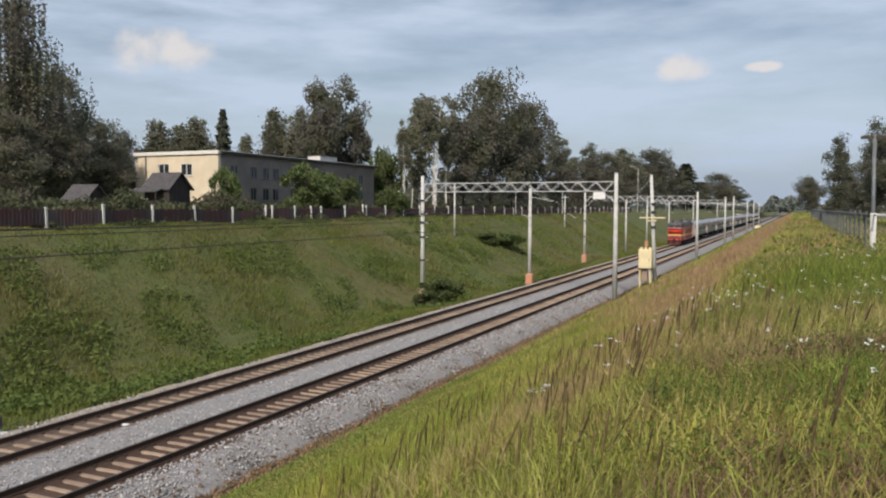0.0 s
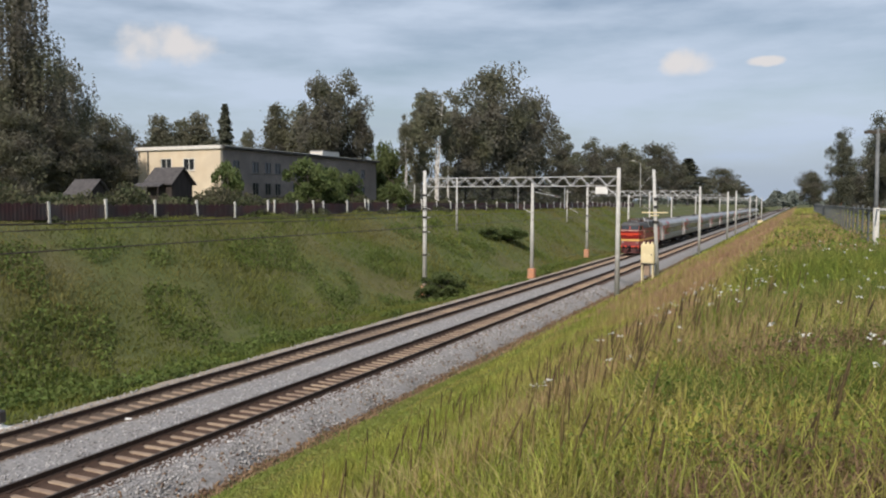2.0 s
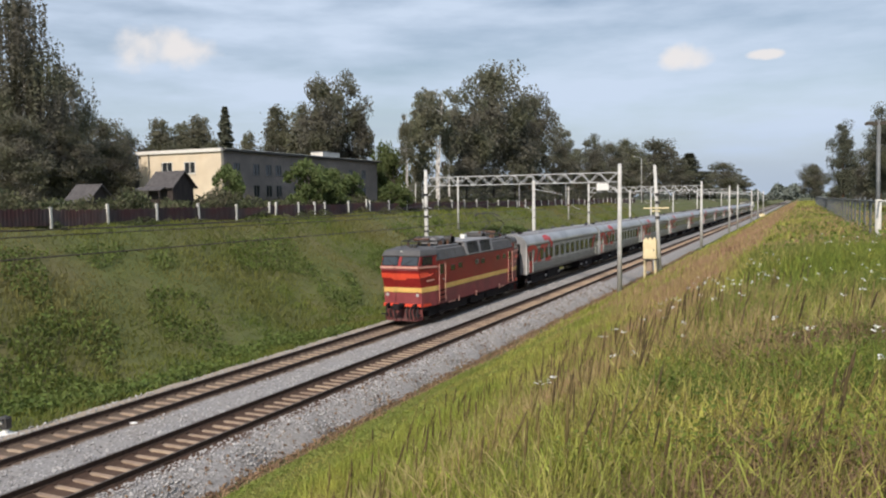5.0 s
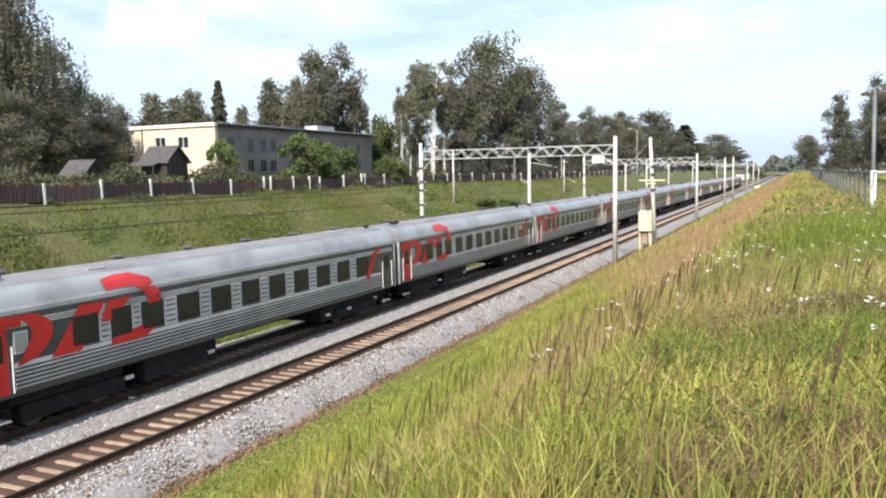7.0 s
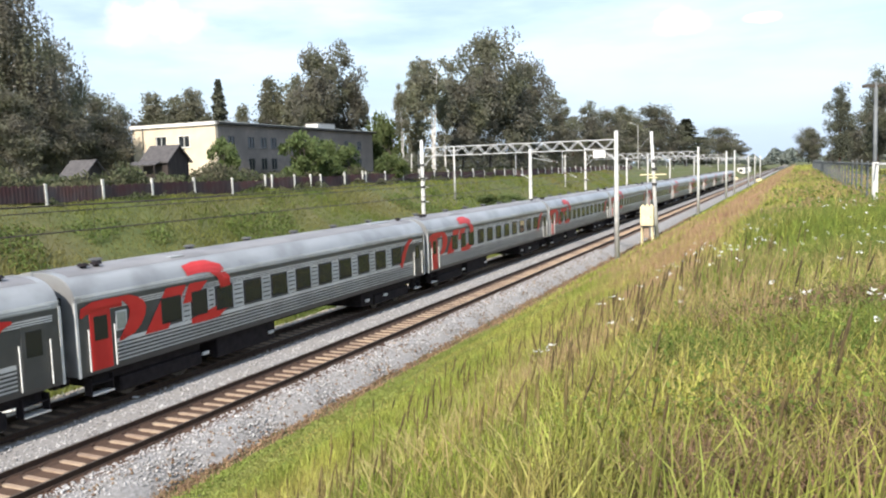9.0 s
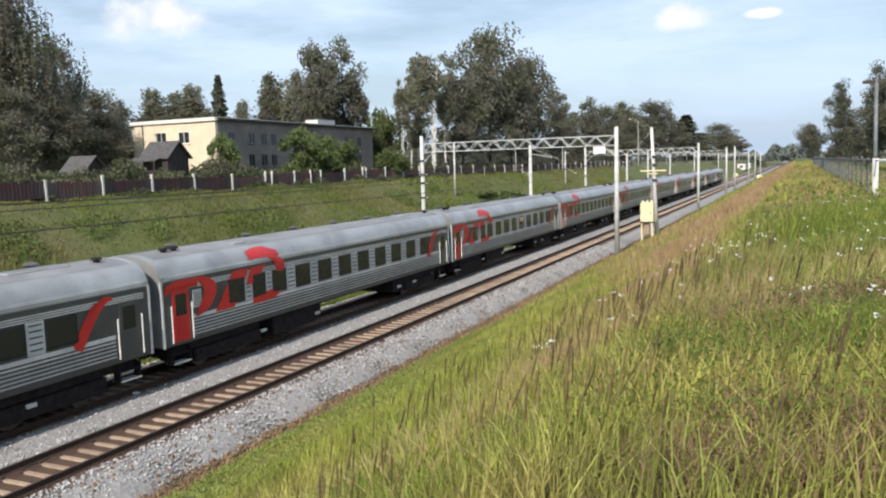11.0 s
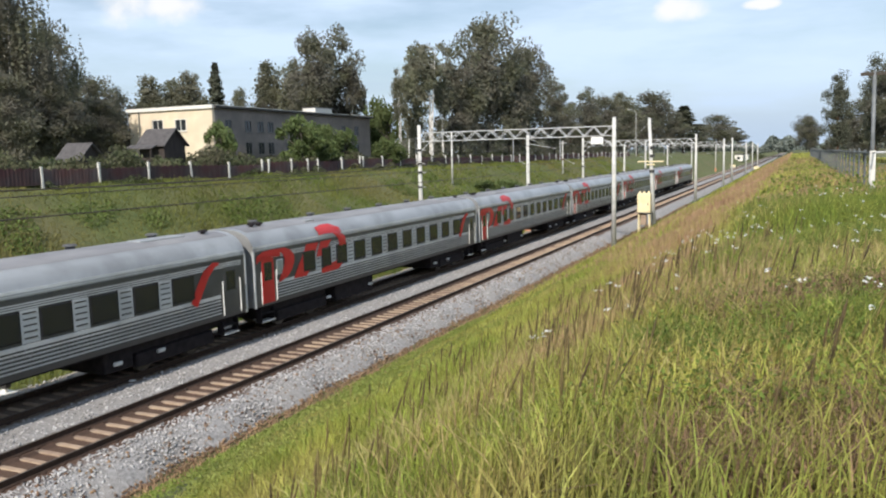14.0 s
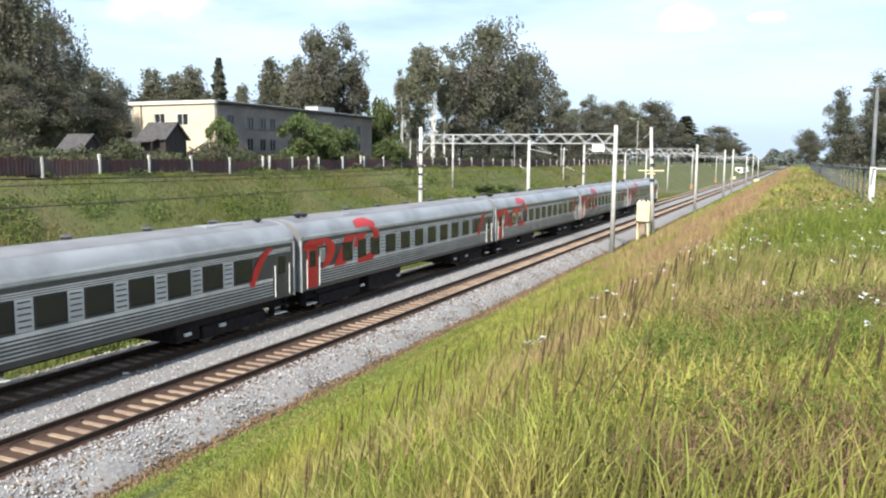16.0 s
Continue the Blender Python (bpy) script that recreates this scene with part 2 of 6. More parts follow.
M = dict(
    ground=surf("meadow_soil", (0.060, 0.080, 0.020), (0.102, 0.118, 0.031), 1.2, 0.95, bump=0.8, bump_scale=6, c3=(0.125, 0.102, 0.046), scale3=0.13, amount3=0.6),
    grass=surf("grass_blades", (0.212, 0.272, 0.040), (0.415, 0.405, 0.086), 0.8, 0.75, c3=(0.460, 0.330, 0.140), scale3=0.35, amount3=0.6, island=0.65, leaf=0.44),
    slope=surf("slope_grass", (0.098, 0.148, 0.024), (0.182, 0.202, 0.040), 0.30, 0.8, c3=(0.225, 0.170, 0.072), scale3=0.11, amount3=0.55, island=0.28, leaf=0.36),
    weeds=surf("weed_leaves", (0.080, 0.122, 0.026), (0.148, 0.190, 0.044), 0.8, 0.8, island=0.35, leaf=0.32),
    nettles=surf("nettle_leaves", (0.062, 0.078, 0.036), (0.115, 0.130, 0.058), 0.5, 0.85, c3=(0.120, 0.100, 0.070), scale3=0.3, amount3=0.7, island=0.3, leaf=0.35),
    brown=surf("seeding_grass", (0.375, 0.220, 0.135), (0.490, 0.320, 0.195), 0.7, 0.8, c3=(0.27, 0.22, 0.09), scale3=0.25, amount3=0.4, island=0.40, leaf=0.32),
    stalk=surf("seed_heads", (0.070, 0.052, 0.018), (0.165, 0.120, 0.045), 3, 0.85, island=0.55),
    straw=surf("pale_straw", (0.38, 0.325, 0.125), (0.52, 0.45, 0.20), 2, 0.85, c3=(0.32, 0.20, 0.10), scale3=0.9, amount3=0.6, island=0.4, leaf=0.35),
    dead=surf("dead_weeds", (0.120, 0.075, 0.045), (0.240, 0.150, 0.090), 4, 0.9, island=0.45),
    flower=surf("white_petals", (0.80, 0.80, 0.74), (0.72, 0.72, 0.68), 8, 0.6, leaf=0.3),
    rail_side=surf("rusty_rail", (0.034, 0.020, 0.015), (0.060, 0.034, 0.023), 9, 0.8, bump=0.2),
    rail_top=surf("worn_rail_head", (0.085, 0.068, 0.058), (0.14, 0.115, 0.10), 12, 0.5, 0.5),
    sleeper=surf("concrete_sleeper", (0.32, 0.240, 0.172), (0.44, 0.335, 0.245), 7, 0.9, bump=0.3, c3=(0.21, 0.135, 0.09), scale3=1.5, amount3=0.5, per_object=0.18),
    stone=surf("ballast_stone", (0.275, 0.267, 0.267), (0.42, 0.41, 0.41), 3, 0.9, island=0.4),
    concrete=surf("mast_concrete", (0.50, 0.50, 0.48), (0.62, 0.61, 0.58), 3, 0.85, bump=0.2, c3=(0.36, 0.35, 0.33), scale3=0.8, amount3=0.5),
    steel=surf("galvanised_steel", (0.47, 0.49, 0.50), (0.58, 0.59, 0.60), 5, 0.55, 0.25, c3=(0.34, 0.31, 0.28), scale3=1.2, amount3=0.4),
    dark_steel=surf("dark_fitting", (0.045, 0.045, 0.045), (0.08, 0.075, 0.07), 6, 0.6, 0.3),
    insulator=surf("brown_porcelain", (0.10, 0.055, 0.035), (0.15, 0.08, 0.05), 6, 0.25),
    foundation=surf("orange_painted_base", (0.52, 0.22, 0.12), (0.62, 0.30, 0.18), 5, 0.85, c3=(0.36, 0.27, 0.20), scale3=2),
    wire=surf("copper_wire", (0.05, 0.04, 0.032), (0.07, 0.055, 0.045), 5, 0.5, 0.4),
    cream=surf("cream_paint", (0.74, 0.62, 0.36), (0.80, 0.70, 0.46), 4, 0.6, c3=(0.60, 0.50, 0.30), scale3=1.2),
    white=surf("white_paint", (0.78, 0.78, 0.76), (0.70, 0.70, 0.68), 5, 0.6),
    boards=surf("weathered_boards", (0.036, 0.028, 0.030), (0.090, 0.070, 0.068), 2.2, 0.9, c3=(0.085, 0.030, 0.028), scale3=0.45, amount3=0.8, bump=0.3, stretch=(1, 1, 0.15), per_object=0.35),
    post=surf("whitewashed_post", (0.55, 0.54, 0.50), (0.68, 0.67, 0.63), 4, 0.85, c3=(0.40, 0.38, 0.34), scale3=1.5),
    # house walls: sun and shade partly in the colours, pale end, darkened grey brick
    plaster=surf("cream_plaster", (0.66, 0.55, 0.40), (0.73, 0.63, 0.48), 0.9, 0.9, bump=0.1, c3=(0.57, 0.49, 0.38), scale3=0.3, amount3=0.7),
    brick=surf("shaded_grey_brickwork", (0.205, 0.176, 0.158), (0.270, 0.232, 0.208), 2.0, 0.9, bump=0.15, c3=(0.150, 0.130, 0.118), scale3=0.25, amount3=0.7),
    tar=surf("roofing_felt", (0.06, 0.058, 0.055), (0.10, 0.095, 0.09), 2, 0.85),
    coping=surf("pale_coping", (0.66, 0.64, 0.60), (0.75, 0.73, 0.68), 3, 0.8),
    slate=surf("old_shed_roof", (0.055, 0.050, 0.052), (0.095, 0.088, 0.088), 3, 0.85, bump=0.3),
    shed=surf("shed_boards", (0.030, 0.023, 0.021), (0.050, 0.039, 0.034), 5, 0.9, stretch=(1, 1, 0.2)),
    pane=glass("window_glass", (0.030, 0.034, 0.038)),
    screen=glass("windscreen_glass", (0.045, 0.055, 0.065), 0.05),
    coach_pane=glass("coach_window_glass", (0.022, 0.023, 0.026), 0.05),
    frost=surf("frosted_glass", (0.24, 0.27, 0.25), (0.30, 0.33, 0.31), 5, 0.35),
    frame=surf("window_frame_paint", (0.13, 0.12, 0.11), (0.19, 0.18, 0.165), 6, 0.7),
    bark=surf("dark_bark", (0.050, 0.042, 0.034), (0.095, 0.080, 0.065), 4, 0.95, bump=0.6, stretch=(1, 1, 0.3)),
    birch=surf("birch_bark", (0.60, 0.58, 0.54), (0.72, 0.70, 0.66), 3, 0.8, c3=(0.08, 0.07, 0.06), scale3=1.6, amount3=0.8, stretch=(1, 1, 0.5)),
    pine_bark=surf("pine_bark", (0.17, 0.09, 0.05), (0.10, 0.065, 0.045), 4, 0.95, bump=0.6),
    leaves=surf("tree_leaves", (0.140, 0.131, 0.108), (0.205, 0.192, 0.152), 0.35, 0.75, c3=(0.150, 0.170, 0.080), scale3=0.22, amount3=0.6, island=0.16, leaf=0.52, per_object=0.15),
    birch_leaves=surf("birch_leaves", (0.165, 0.161, 0.118), (0.240, 0.232, 0.166), 0.4, 0.75, c3=(0.170, 0.190, 0.090), scale3=0.3, amount3=0.5, island=0.18, leaf=0.52, per_object=0.15),
    shrub_leaves=surf("shrub_leaves", (0.100, 0.138, 0.046), (0.165, 0.205, 0.072), 0.6, 0.75, island=0.3, leaf=0.48, per_object=0.25),
    needles=surf("dark_needles", (0.075, 0.082, 0.056), (0.120, 0.126, 0.086), 0.5, 0.75, island=0.4, leaf=0.15),
    # far leaves: distance haze mixed into the colour as a greyer, bluer tone
    far_leaves=surf("haze_tinted_leaves", (0.10, 0.125, 0.105), (0.15, 0.17, 0.15), 0.05, 0.9, island=0.3),
    red=surf("red_loco_paint", (0.24, 0.012, 0.014), (0.29, 0.018, 0.018), 2.5, 0.40, c3=(0.20, 0.017, 0.018), scale3=0.7, amount3=0.6),
    dull_red=surf("dusty_red_paint", (0.22, 0.042, 0.046), (0.27, 0.058, 0.062), 2.5, 0.6, c3=(0.16, 0.045, 0.046), scale3=0.8, amount3=0.7),
    bright_red=surf("bright_red_band", (0.74, 0.070, 0.036), (0.80, 0.095, 0.048), 3, 0.4),
    plough=surf("grimy_plough_paint", (0.10, 0.026, 0.024), (0.19, 0.045, 0.040), 3, 0.75, c3=(0.04, 0.03, 0.03), scale3=2.5, amount3=0.8),
    pink=surf("faded_trim_paint", (0.60, 0.30, 0.24), (0.68, 0.40, 0.33), 4, 0.5),
    yellow=surf("yellow_stripe_paint", (0.74, 0.46, 0.13), (0.80, 0.53, 0.18), 3, 0.45, c3=(0.56, 0.33, 0.10), scale3=0.9),
    roof_grey=surf("grey_roof_paint", (0.066, 0.066, 0.070), (0.098, 0.098, 0.102), 2, 0.7, c3=(0.060, 0.058, 0.058), scale3=0.6),
    louvre=surf("louvre_blade", (0.07, 0.075, 0.08), (0.11, 0.115, 0.12), 5, 0.5, 0.3),
    coach_grey=surf("coach_grey_paint", (0.062, 0.064, 0.066), (0.088, 0.090, 0.092), 1.5, 0.36, 0.1, c3=(0.075, 0.076, 0.076), scale3=0.5, amount3=0.6),
    coach_light=surf("coach_light_band", (0.52, 0.53, 0.535), (0.60, 0.61, 0.61), 2, 0.42, 0.0, c3=(0.36, 0.365, 0.365), scale3=0.7, amount3=0.6),
    # coach roof: shoulder highlight put into the colours, pale roof under a duller top
    coach_roof=surf("coach_roof_paint", (0.34, 0.345, 0.352), (0.42, 0.426, 0.432), 1.2, 0.30, 0.35, c3=(0.22, 0.22, 0.22), scale3=0.7, amount3=0.6, stretch=(1, 0.2, 1)),
    roof_top=surf("coach_roof_toned_top", (0.19, 0.186, 0.196), (0.27, 0.265, 0.27), 1.0, 0.6, c3=(0.16, 0.155, 0.16), scale3=0.8, amount3=0.7, stretch=(1, 0.3, 1)),
    silver=surf("silver_frame_paint", (0.22, 0.22, 0.23), (0.30, 0.30, 0.31), 3, 0.55, 0.1, c3=(0.15, 0.145, 0.145), scale3=1.5),
    herb=surf("green_herbs", (0.125, 0.178, 0.033), (0.215, 0.262, 0.050), 1.2, 0.85, c3=(0.10, 0.15, 0.03), scale3=0.7, island=0.35, leaf=0.45),
    clover=surf("clover_leaves", (0.165, 0.225, 0.040), (0.265, 0.310, 0.068), 1.0, 0.85, c3=(0.30, 0.28, 0.10), scale3=0.6, amount3=0.5, island=0.35, leaf=0.4),
    logo=surf("red_livery_paint", (0.50, 0.020, 0.020), (0.56, 0.030, 0.028), 3, 0.4, c3=(0.40, 0.022, 0.022), scale3=0.6),
    under=surf("grimy_underframe", (0.014, 0.012, 0.014), (0.026, 0.022, 0.024), 4, 0.85),
    wheel=surf("wheel_steel", (0.06, 0.055, 0.05), (0.12, 0.11, 0.10), 5, 0.5, 0.5),
    rubber=surf("black_rubber", (0.018, 0.018, 0.020), (0.03, 0.03, 0.032), 5, 0.7),
    lamp=surf("lamp_glass", (0.36, 0.36, 0.34), (0.46, 0.46, 0.44), 5, 0.15),
    mesh_wire=surf("fence_wire", (0.13, 0.14, 0.145), (0.18, 0.19, 0.195), 5, 0.6, 0.3),
)


def ballast_material():
    """Grey crushed stone, with rust-brown dust along the middle of each track."""
    m = surf("crushed_stone", (0.190, 0.184, 0.184), (0.345, 0.335, 0.333), 9, 0.95, bump=0.7, bump_scale=22, c3=(0.29, 0.27, 0.25), scale3=0.5)
    nt = m.node_tree
    N, L = nt.nodes, nt.links
    b = N["Principled BSDF"]
    colour = b.inputs["Base Color"].links[0].from_socket
    coord = N.new("ShaderNodeTexCoord")
    sep = N.new("ShaderNodeSeparateXYZ")
    L.new(coord.outputs["Object"], sep.inputs[0])
    n = N.new("ShaderNodeTexNoise")
    n.inputs["Scale"].default_value, n.inputs["Detail"].default_value = 1.7, 5
    L.new(coord.outputs["Object"], n.inputs["Vector"])
    for x, tone, reach, strength in ((TRACK_FAR, (0.125, 0.080, 0.050), 1.1, 0.9), (TRACK_NEAR, (0.080, 0.042, 0.025), 1.25, 0.97), (-23.3, (0.36, 0.29, 0.215), 1.0, 0.8)):
        sub = N.new("ShaderNodeMath")
        sub.operation = "SUBTRACT"
        sub.inputs[1].default_value = x
        L.new(sep.outputs[0], sub.inputs[0])
        ab = N.new("ShaderNodeMath")
        ab.operation = "ABSOLUTE"
        L.new(sub.outputs[0], ab.inputs[0])
        jit = N.new("ShaderNodeMath")
        jit.operation = "MULTIPLY_ADD"
        L.new(n.outputs["Fac"], jit.inputs[0])
        jit.inputs[1].default_value = -0.5
        L.new(ab.outputs[0], jit.inputs[2])
        mr = N.new("ShaderNodeMapRange")
        for k, v in (("From Min", reach - 0.35), ("From Max", reach - 0.1), ("To Min", strength), ("To Max", 0.0)):
            mr.inputs[k].default_value = v
        L.new(jit.outputs[0], mr.inputs["Value"])
        mx = N.new("ShaderNodeMix")
        mx.data_type = "RGBA"
        L.new(mr.outputs[0], mx.inputs["Factor"]), L.new(colour, mx.inputs[6])
        mx.inputs[7].default_value = (*tone, 1)
        colour = mx.outputs[2]
    L.new(colour, b.inputs["Base Color"])
    return m


M["ballast"] = ballast_material()
for key in ("under", "rubber"):
    M[key].node_tree.nodes["Principled BSDF"].inputs["Specular IOR Level"].default_value = 0.12


# ---------------------------------------------------------------- mesh helpers
def part(name, bm, material, parent=None, label="", smooth=False):
    me = bpy.data.meshes.new(name)
    bmesh.ops.recalc_face_normals(bm, faces=bm.faces[:])
    bm.to_mesh(me)
    bm.free()
    if smooth:
        me.shade_smooth()
    me.materials.append(material)
    ob = new(name, me)
    ob.parent = parent
    return tagged(ob, label=label) if label else ob


def again(name, me, parent, m):
    """One more object on the same mesh."""
    ob = new(name, me)
    ob.parent, ob.matrix_basis = parent, m
    return ob


def fast_mesh(name, verts, tris, material, smooth=False):
    """A mesh object from arrays of vertices and triangles."""
    me = bpy.data.meshes.new(name)
    verts, tris = np.asarray(verts, np.float32).reshape(-1, 3), np.asarray(tris, np.int32).reshape(-1, 3)
    me.vertices.add(len(verts))
    me.vertices.foreach_set("co", verts.ravel())
    me.loops.add(tris.size)
    me.loops.foreach_set("vertex_index", tris.ravel())
    me.polygons.add(len(tris))
    me.polygons.foreach_set("loop_start", np.arange(0, tris.size, 3, dtype=np.int32))
    me.update(calc_edges=True)
    me.materials.append(material)
    if smooth:
        me.shade_smooth()
    return new(name, me)


def box(bm, x0, x1, y0, y1, z0, z1, bevel=0.0):
    vs = [bm.verts.new(c) for c in ((x0, y0, z0), (x1, y0, z0), (x1, y1, z0), (x0, y1, z0), (x0, y0, z1), (x1, y0, z1), (x1, y1, z1), (x0, y1, z1))]
    fs = [bm.faces.new([vs[i] for i in f]) for f in ((0, 3, 2, 1), (4, 5, 6, 7), (0, 1, 5, 4), (1, 2, 6, 5), (2, 3, 7, 6), (3, 0, 4, 7))]
    if bevel:
        edges = list({e for f in fs for e in f.edges})
        bmesh.ops.bevel(bm, geom=edges, offset=bevel, segments=1, affect="EDGES")
    return bm


def boxed(*a, **k):
    return box(bmesh.new(), *a, **k)


def rod(bm, a, b, ra, rb=None, n=8, caps=True):
    """A tapered rod from a to b."""
    a, b = Vector(a), Vector(b)
    rb = ra if rb is None else rb
    axis = (b - a).normalized()
    u = axis.orthogonal().normalized()
    v = axis.cross(u)
    rings = []
    for c, r in ((a, ra), (b, rb)):
        rings.append([bm.verts.new(c + (u * math.cos(2 * math.pi * i / n) + v * math.sin(2 * math.pi * i / n)) * r) for i in range(n)])
    for i in range(n):
        bm.faces.new((rings[0][i], rings[0][(i + 1) % n], rings[1][(i + 1) % n], rings[1][i]))
    if caps:
        bm.faces.new(rings[0][::-1]), bm.faces.new(rings[1])
    return bm


def rodded(*a, **k):
    return rod(bmesh.new(), *a, **k)


def prism(bm, outline, y0, y1):
    """The closed outline of (x, z) drawn out along y."""
    a = [bm.verts.new((x, y0, z)) for x, z in outline]
    b = [bm.verts.new((x, y1, z)) for x, z in outline]
    n = len(outline)
    for i in range(n):
        bm.faces.new((a[i], a[(i + 1) % n], b[(i + 1) % n], b[i]))
    bm.faces.new(a[::-1]), bm.faces.new(b)
    return bm


def thing(name, label, category, m=None, group="", kind=""):
    ob = tagged(new(name), label=label, category=category, group=group, kind=kind)
    if m is not None:
        ob.matrix_basis = m
    return ob


# ---------------------------------------------------------------- ground
PROFILE_X = (-3000, -60, -46, -43.8, -32.5, -30.5, -27.5, -24.6, -23.7, -14.4, -13.0, -1.2, 0.5, 3.0, 3000)
PROFILE_Z = (5.9, 5.85, 5.75, 5.4, -1.2, -1.75, -1.35, -0.85, -0.7, -0.8, -0.45, 5.15, 5.35, 5.4, 5.6)


def ground_z(x, y):
    x, y = np.asarray(x, float), np.asarray(y, float)
    z = np.interp(x, PROFILE_X, PROFILE_Z)
    wild = np.clip((np.abs(x + 19) - 5.5) / 3.0, 0, 1)
    wave = 0.16 * np.sin(0.31 * x + 0.17 * y) * np.sin(0.23 * y - 0.11 * x) + 0.09 * np.sin(0.9 * x + 1.3) * np.sin(0.71 * y) + 0.04 * np.sin(2.3 * x + y) * np.sin(1.9 * y)
    swell = 0.45 * np.exp(-((x + 37) / 5) ** 2) * np.sin(0.085 * y + 0.6)
    return z + wild * (wave + swell)


def make_ground():
    xs = np.concatenate([[-3000, -1500, -700, -300, -150, -100, -75], np.arange(-60, -24, 1.0), np.arange(-24, -12, 0.6), np.arange(-12, 8, 0.7), [10, 14, 20, 35, 60, 120, 300, 900, 3000]])
    ys = np.concatenate([[-1500, -500, -200, -100, -60], np.arange(-40, 100, 1.0), np.arange(100, 300, 3.0), [300, 320, 350, 400, 470, 560, 700, 900, 1300, 2000, 3500]])
    X, Y = np.meshgrid(xs, ys)
    V = np.stack([X, Y, ground_z(X, Y)], -1).reshape(-1, 3)
    nx = len(xs)
    i = (np.arange(len(ys) - 1)[:, None] * nx + np.arange(nx - 1)[None]).ravel()
    T = np.concatenate([np.stack([i, i + 1, i + nx + 1], 1), np.stack([i, i + nx + 1, i + nx], 1)])
    tagged(fast_mesh("ground", V, T, M["ground"], True), label="grassy railway cutting with sloping banks", category="ground", kind="structure")


def make_ballast():
    xs = np.array([-24.2, -23.75, -23.35, -22.9, -22.3, -22.02, -21.8, -21.55, -21.1, -20.67, -20.42, -20.2, -19.9, -19.4, -18.7, -18.2, -17.91, -17.66, -17.48, -17.0, -16.52, -16.34, -16.09, -15.8, -15.3, -14.9, -14.55, -14.1])
    zs = np.array([-1.1, -0.62, -0.30, -0.22, -0.185, -0.19, -0.19, -0.245, -0.25, -0.245, -0.19, -0.19, -0.185, -0.24, -0.24, -0.19, -0.19, -0.195, -0.25, -0.255, -0.25, -0.195, -0.19, -0.19, -0.28, -0.48, -0.74, -1.2])
    ys = np.concatenate([np.arange(-60, 90, 0.4), np.arange(90, 400, 4.0), [400, 500, 700, 1000, 1500]])
    X, Y = np.meshgrid(xs, ys)
    X = X + 0.10 * np.sin(1.7 * Y + X) * (np.abs(X + 19) > 3.8)
    Z = zs[None] + rng.normal(0, 0.012, X.shape)
    V = np.stack([X, Y, Z], -1).reshape(-1, 3)
    nx = len(xs)
    i = (np.arange(len(ys) - 1)[:, None] * nx + np.arange(nx - 1)[None]).ravel()
    T = np.concatenate([np.stack([i, i + 1, i + nx + 1], 1), np.stack([i, i + nx + 1, i + nx], 1)])
    tagged(fast_mesh("ballast_bed", V, T, M["ballast"], True), label="grey crushed-stone ballast bed under two tracks", category="ballast", kind="structure")
    # loose stones on the near stretch
    n = 16000
    x = np.concatenate([rng.uniform(-16.0, -14.35, n * 5 // 8), rng.uniform(-20.0, -18.1, n // 4), rng.uniform(-23.7, -22.3, n - n * 5 // 8 - n // 4)])
    y = 6 + 62 * rng.random(n) ** 1.6
    z = np.interp(x, xs, zs) + 0.015
    stones(x, y, z, rng.uniform(0.025, 0.06, n), "ballast_stones", "loose grey crushed stones on the ballast shoulder")


def dirty_stones():
    n = 2600
    x = -14.15 - 1.5 * rng.random(n) ** 3.0
    y = 7 + 60 * rng.random(n) ** 1.5
    z = np.interp(x, (-15.8, -15.3, -14.9, -14.55, -14.1), (-0.19, -0.28, -0.48, -0.72, -0.72)) + 0.02
    stones(x, y, z, rng.uniform(0.03, 0.075, n), "dirty_stones", "rust-brown stones scattered on the ballast edge", "dead")


def stones(x, y, z, r, name, label, material="stone"):
    n = len(x)
    octa = np.array([(1, 0, 0), (-1, 0, 0), (0, 1, 0), (0, -1, 0), (0, 0, 0.8), (0, 0, -0.8)])
    faces = np.array([(0, 2, 4), (2, 1, 4), (1, 3, 4), (3, 0, 4), (2, 0, 5), (1, 2, 5), (3, 1, 5), (0, 3, 5)])
    V = octa[None] * r[:, None, None] * rng.uniform(0.6, 1.3, (n, 6, 1))
    a = rng.uniform(0, 6.28, n)
    c, s = np.cos(a)[:, None], np.sin(a)[:, None]
    V = np.stack([V[..., 0] * c - V[..., 1] * s + x[:, None], V[..., 0] * s + V[..., 1] * c + y[:, None], V[..., 2] + z[:, None]], -1)
    T = faces[None] + 6 * np.arange(n)[:, None, None]
    tagged(fast_mesh(name, V, T, M[material]), label=label, category="stones", kind="stuff")


make_ground()
make_ballast()
dirty_stones()


# ---------------------------------------------------------------- tracks
def rail_outline(x):
    half = [(0.075, -0.18), (0.075, -0.168), (0.012, -0.15), (0.012, -0.045), (0.036, -0.03), (0.036, -0.004)]
    return [(x + a, z) for a, z in half] + [(x - a, z) for a, z in half[::-1]]


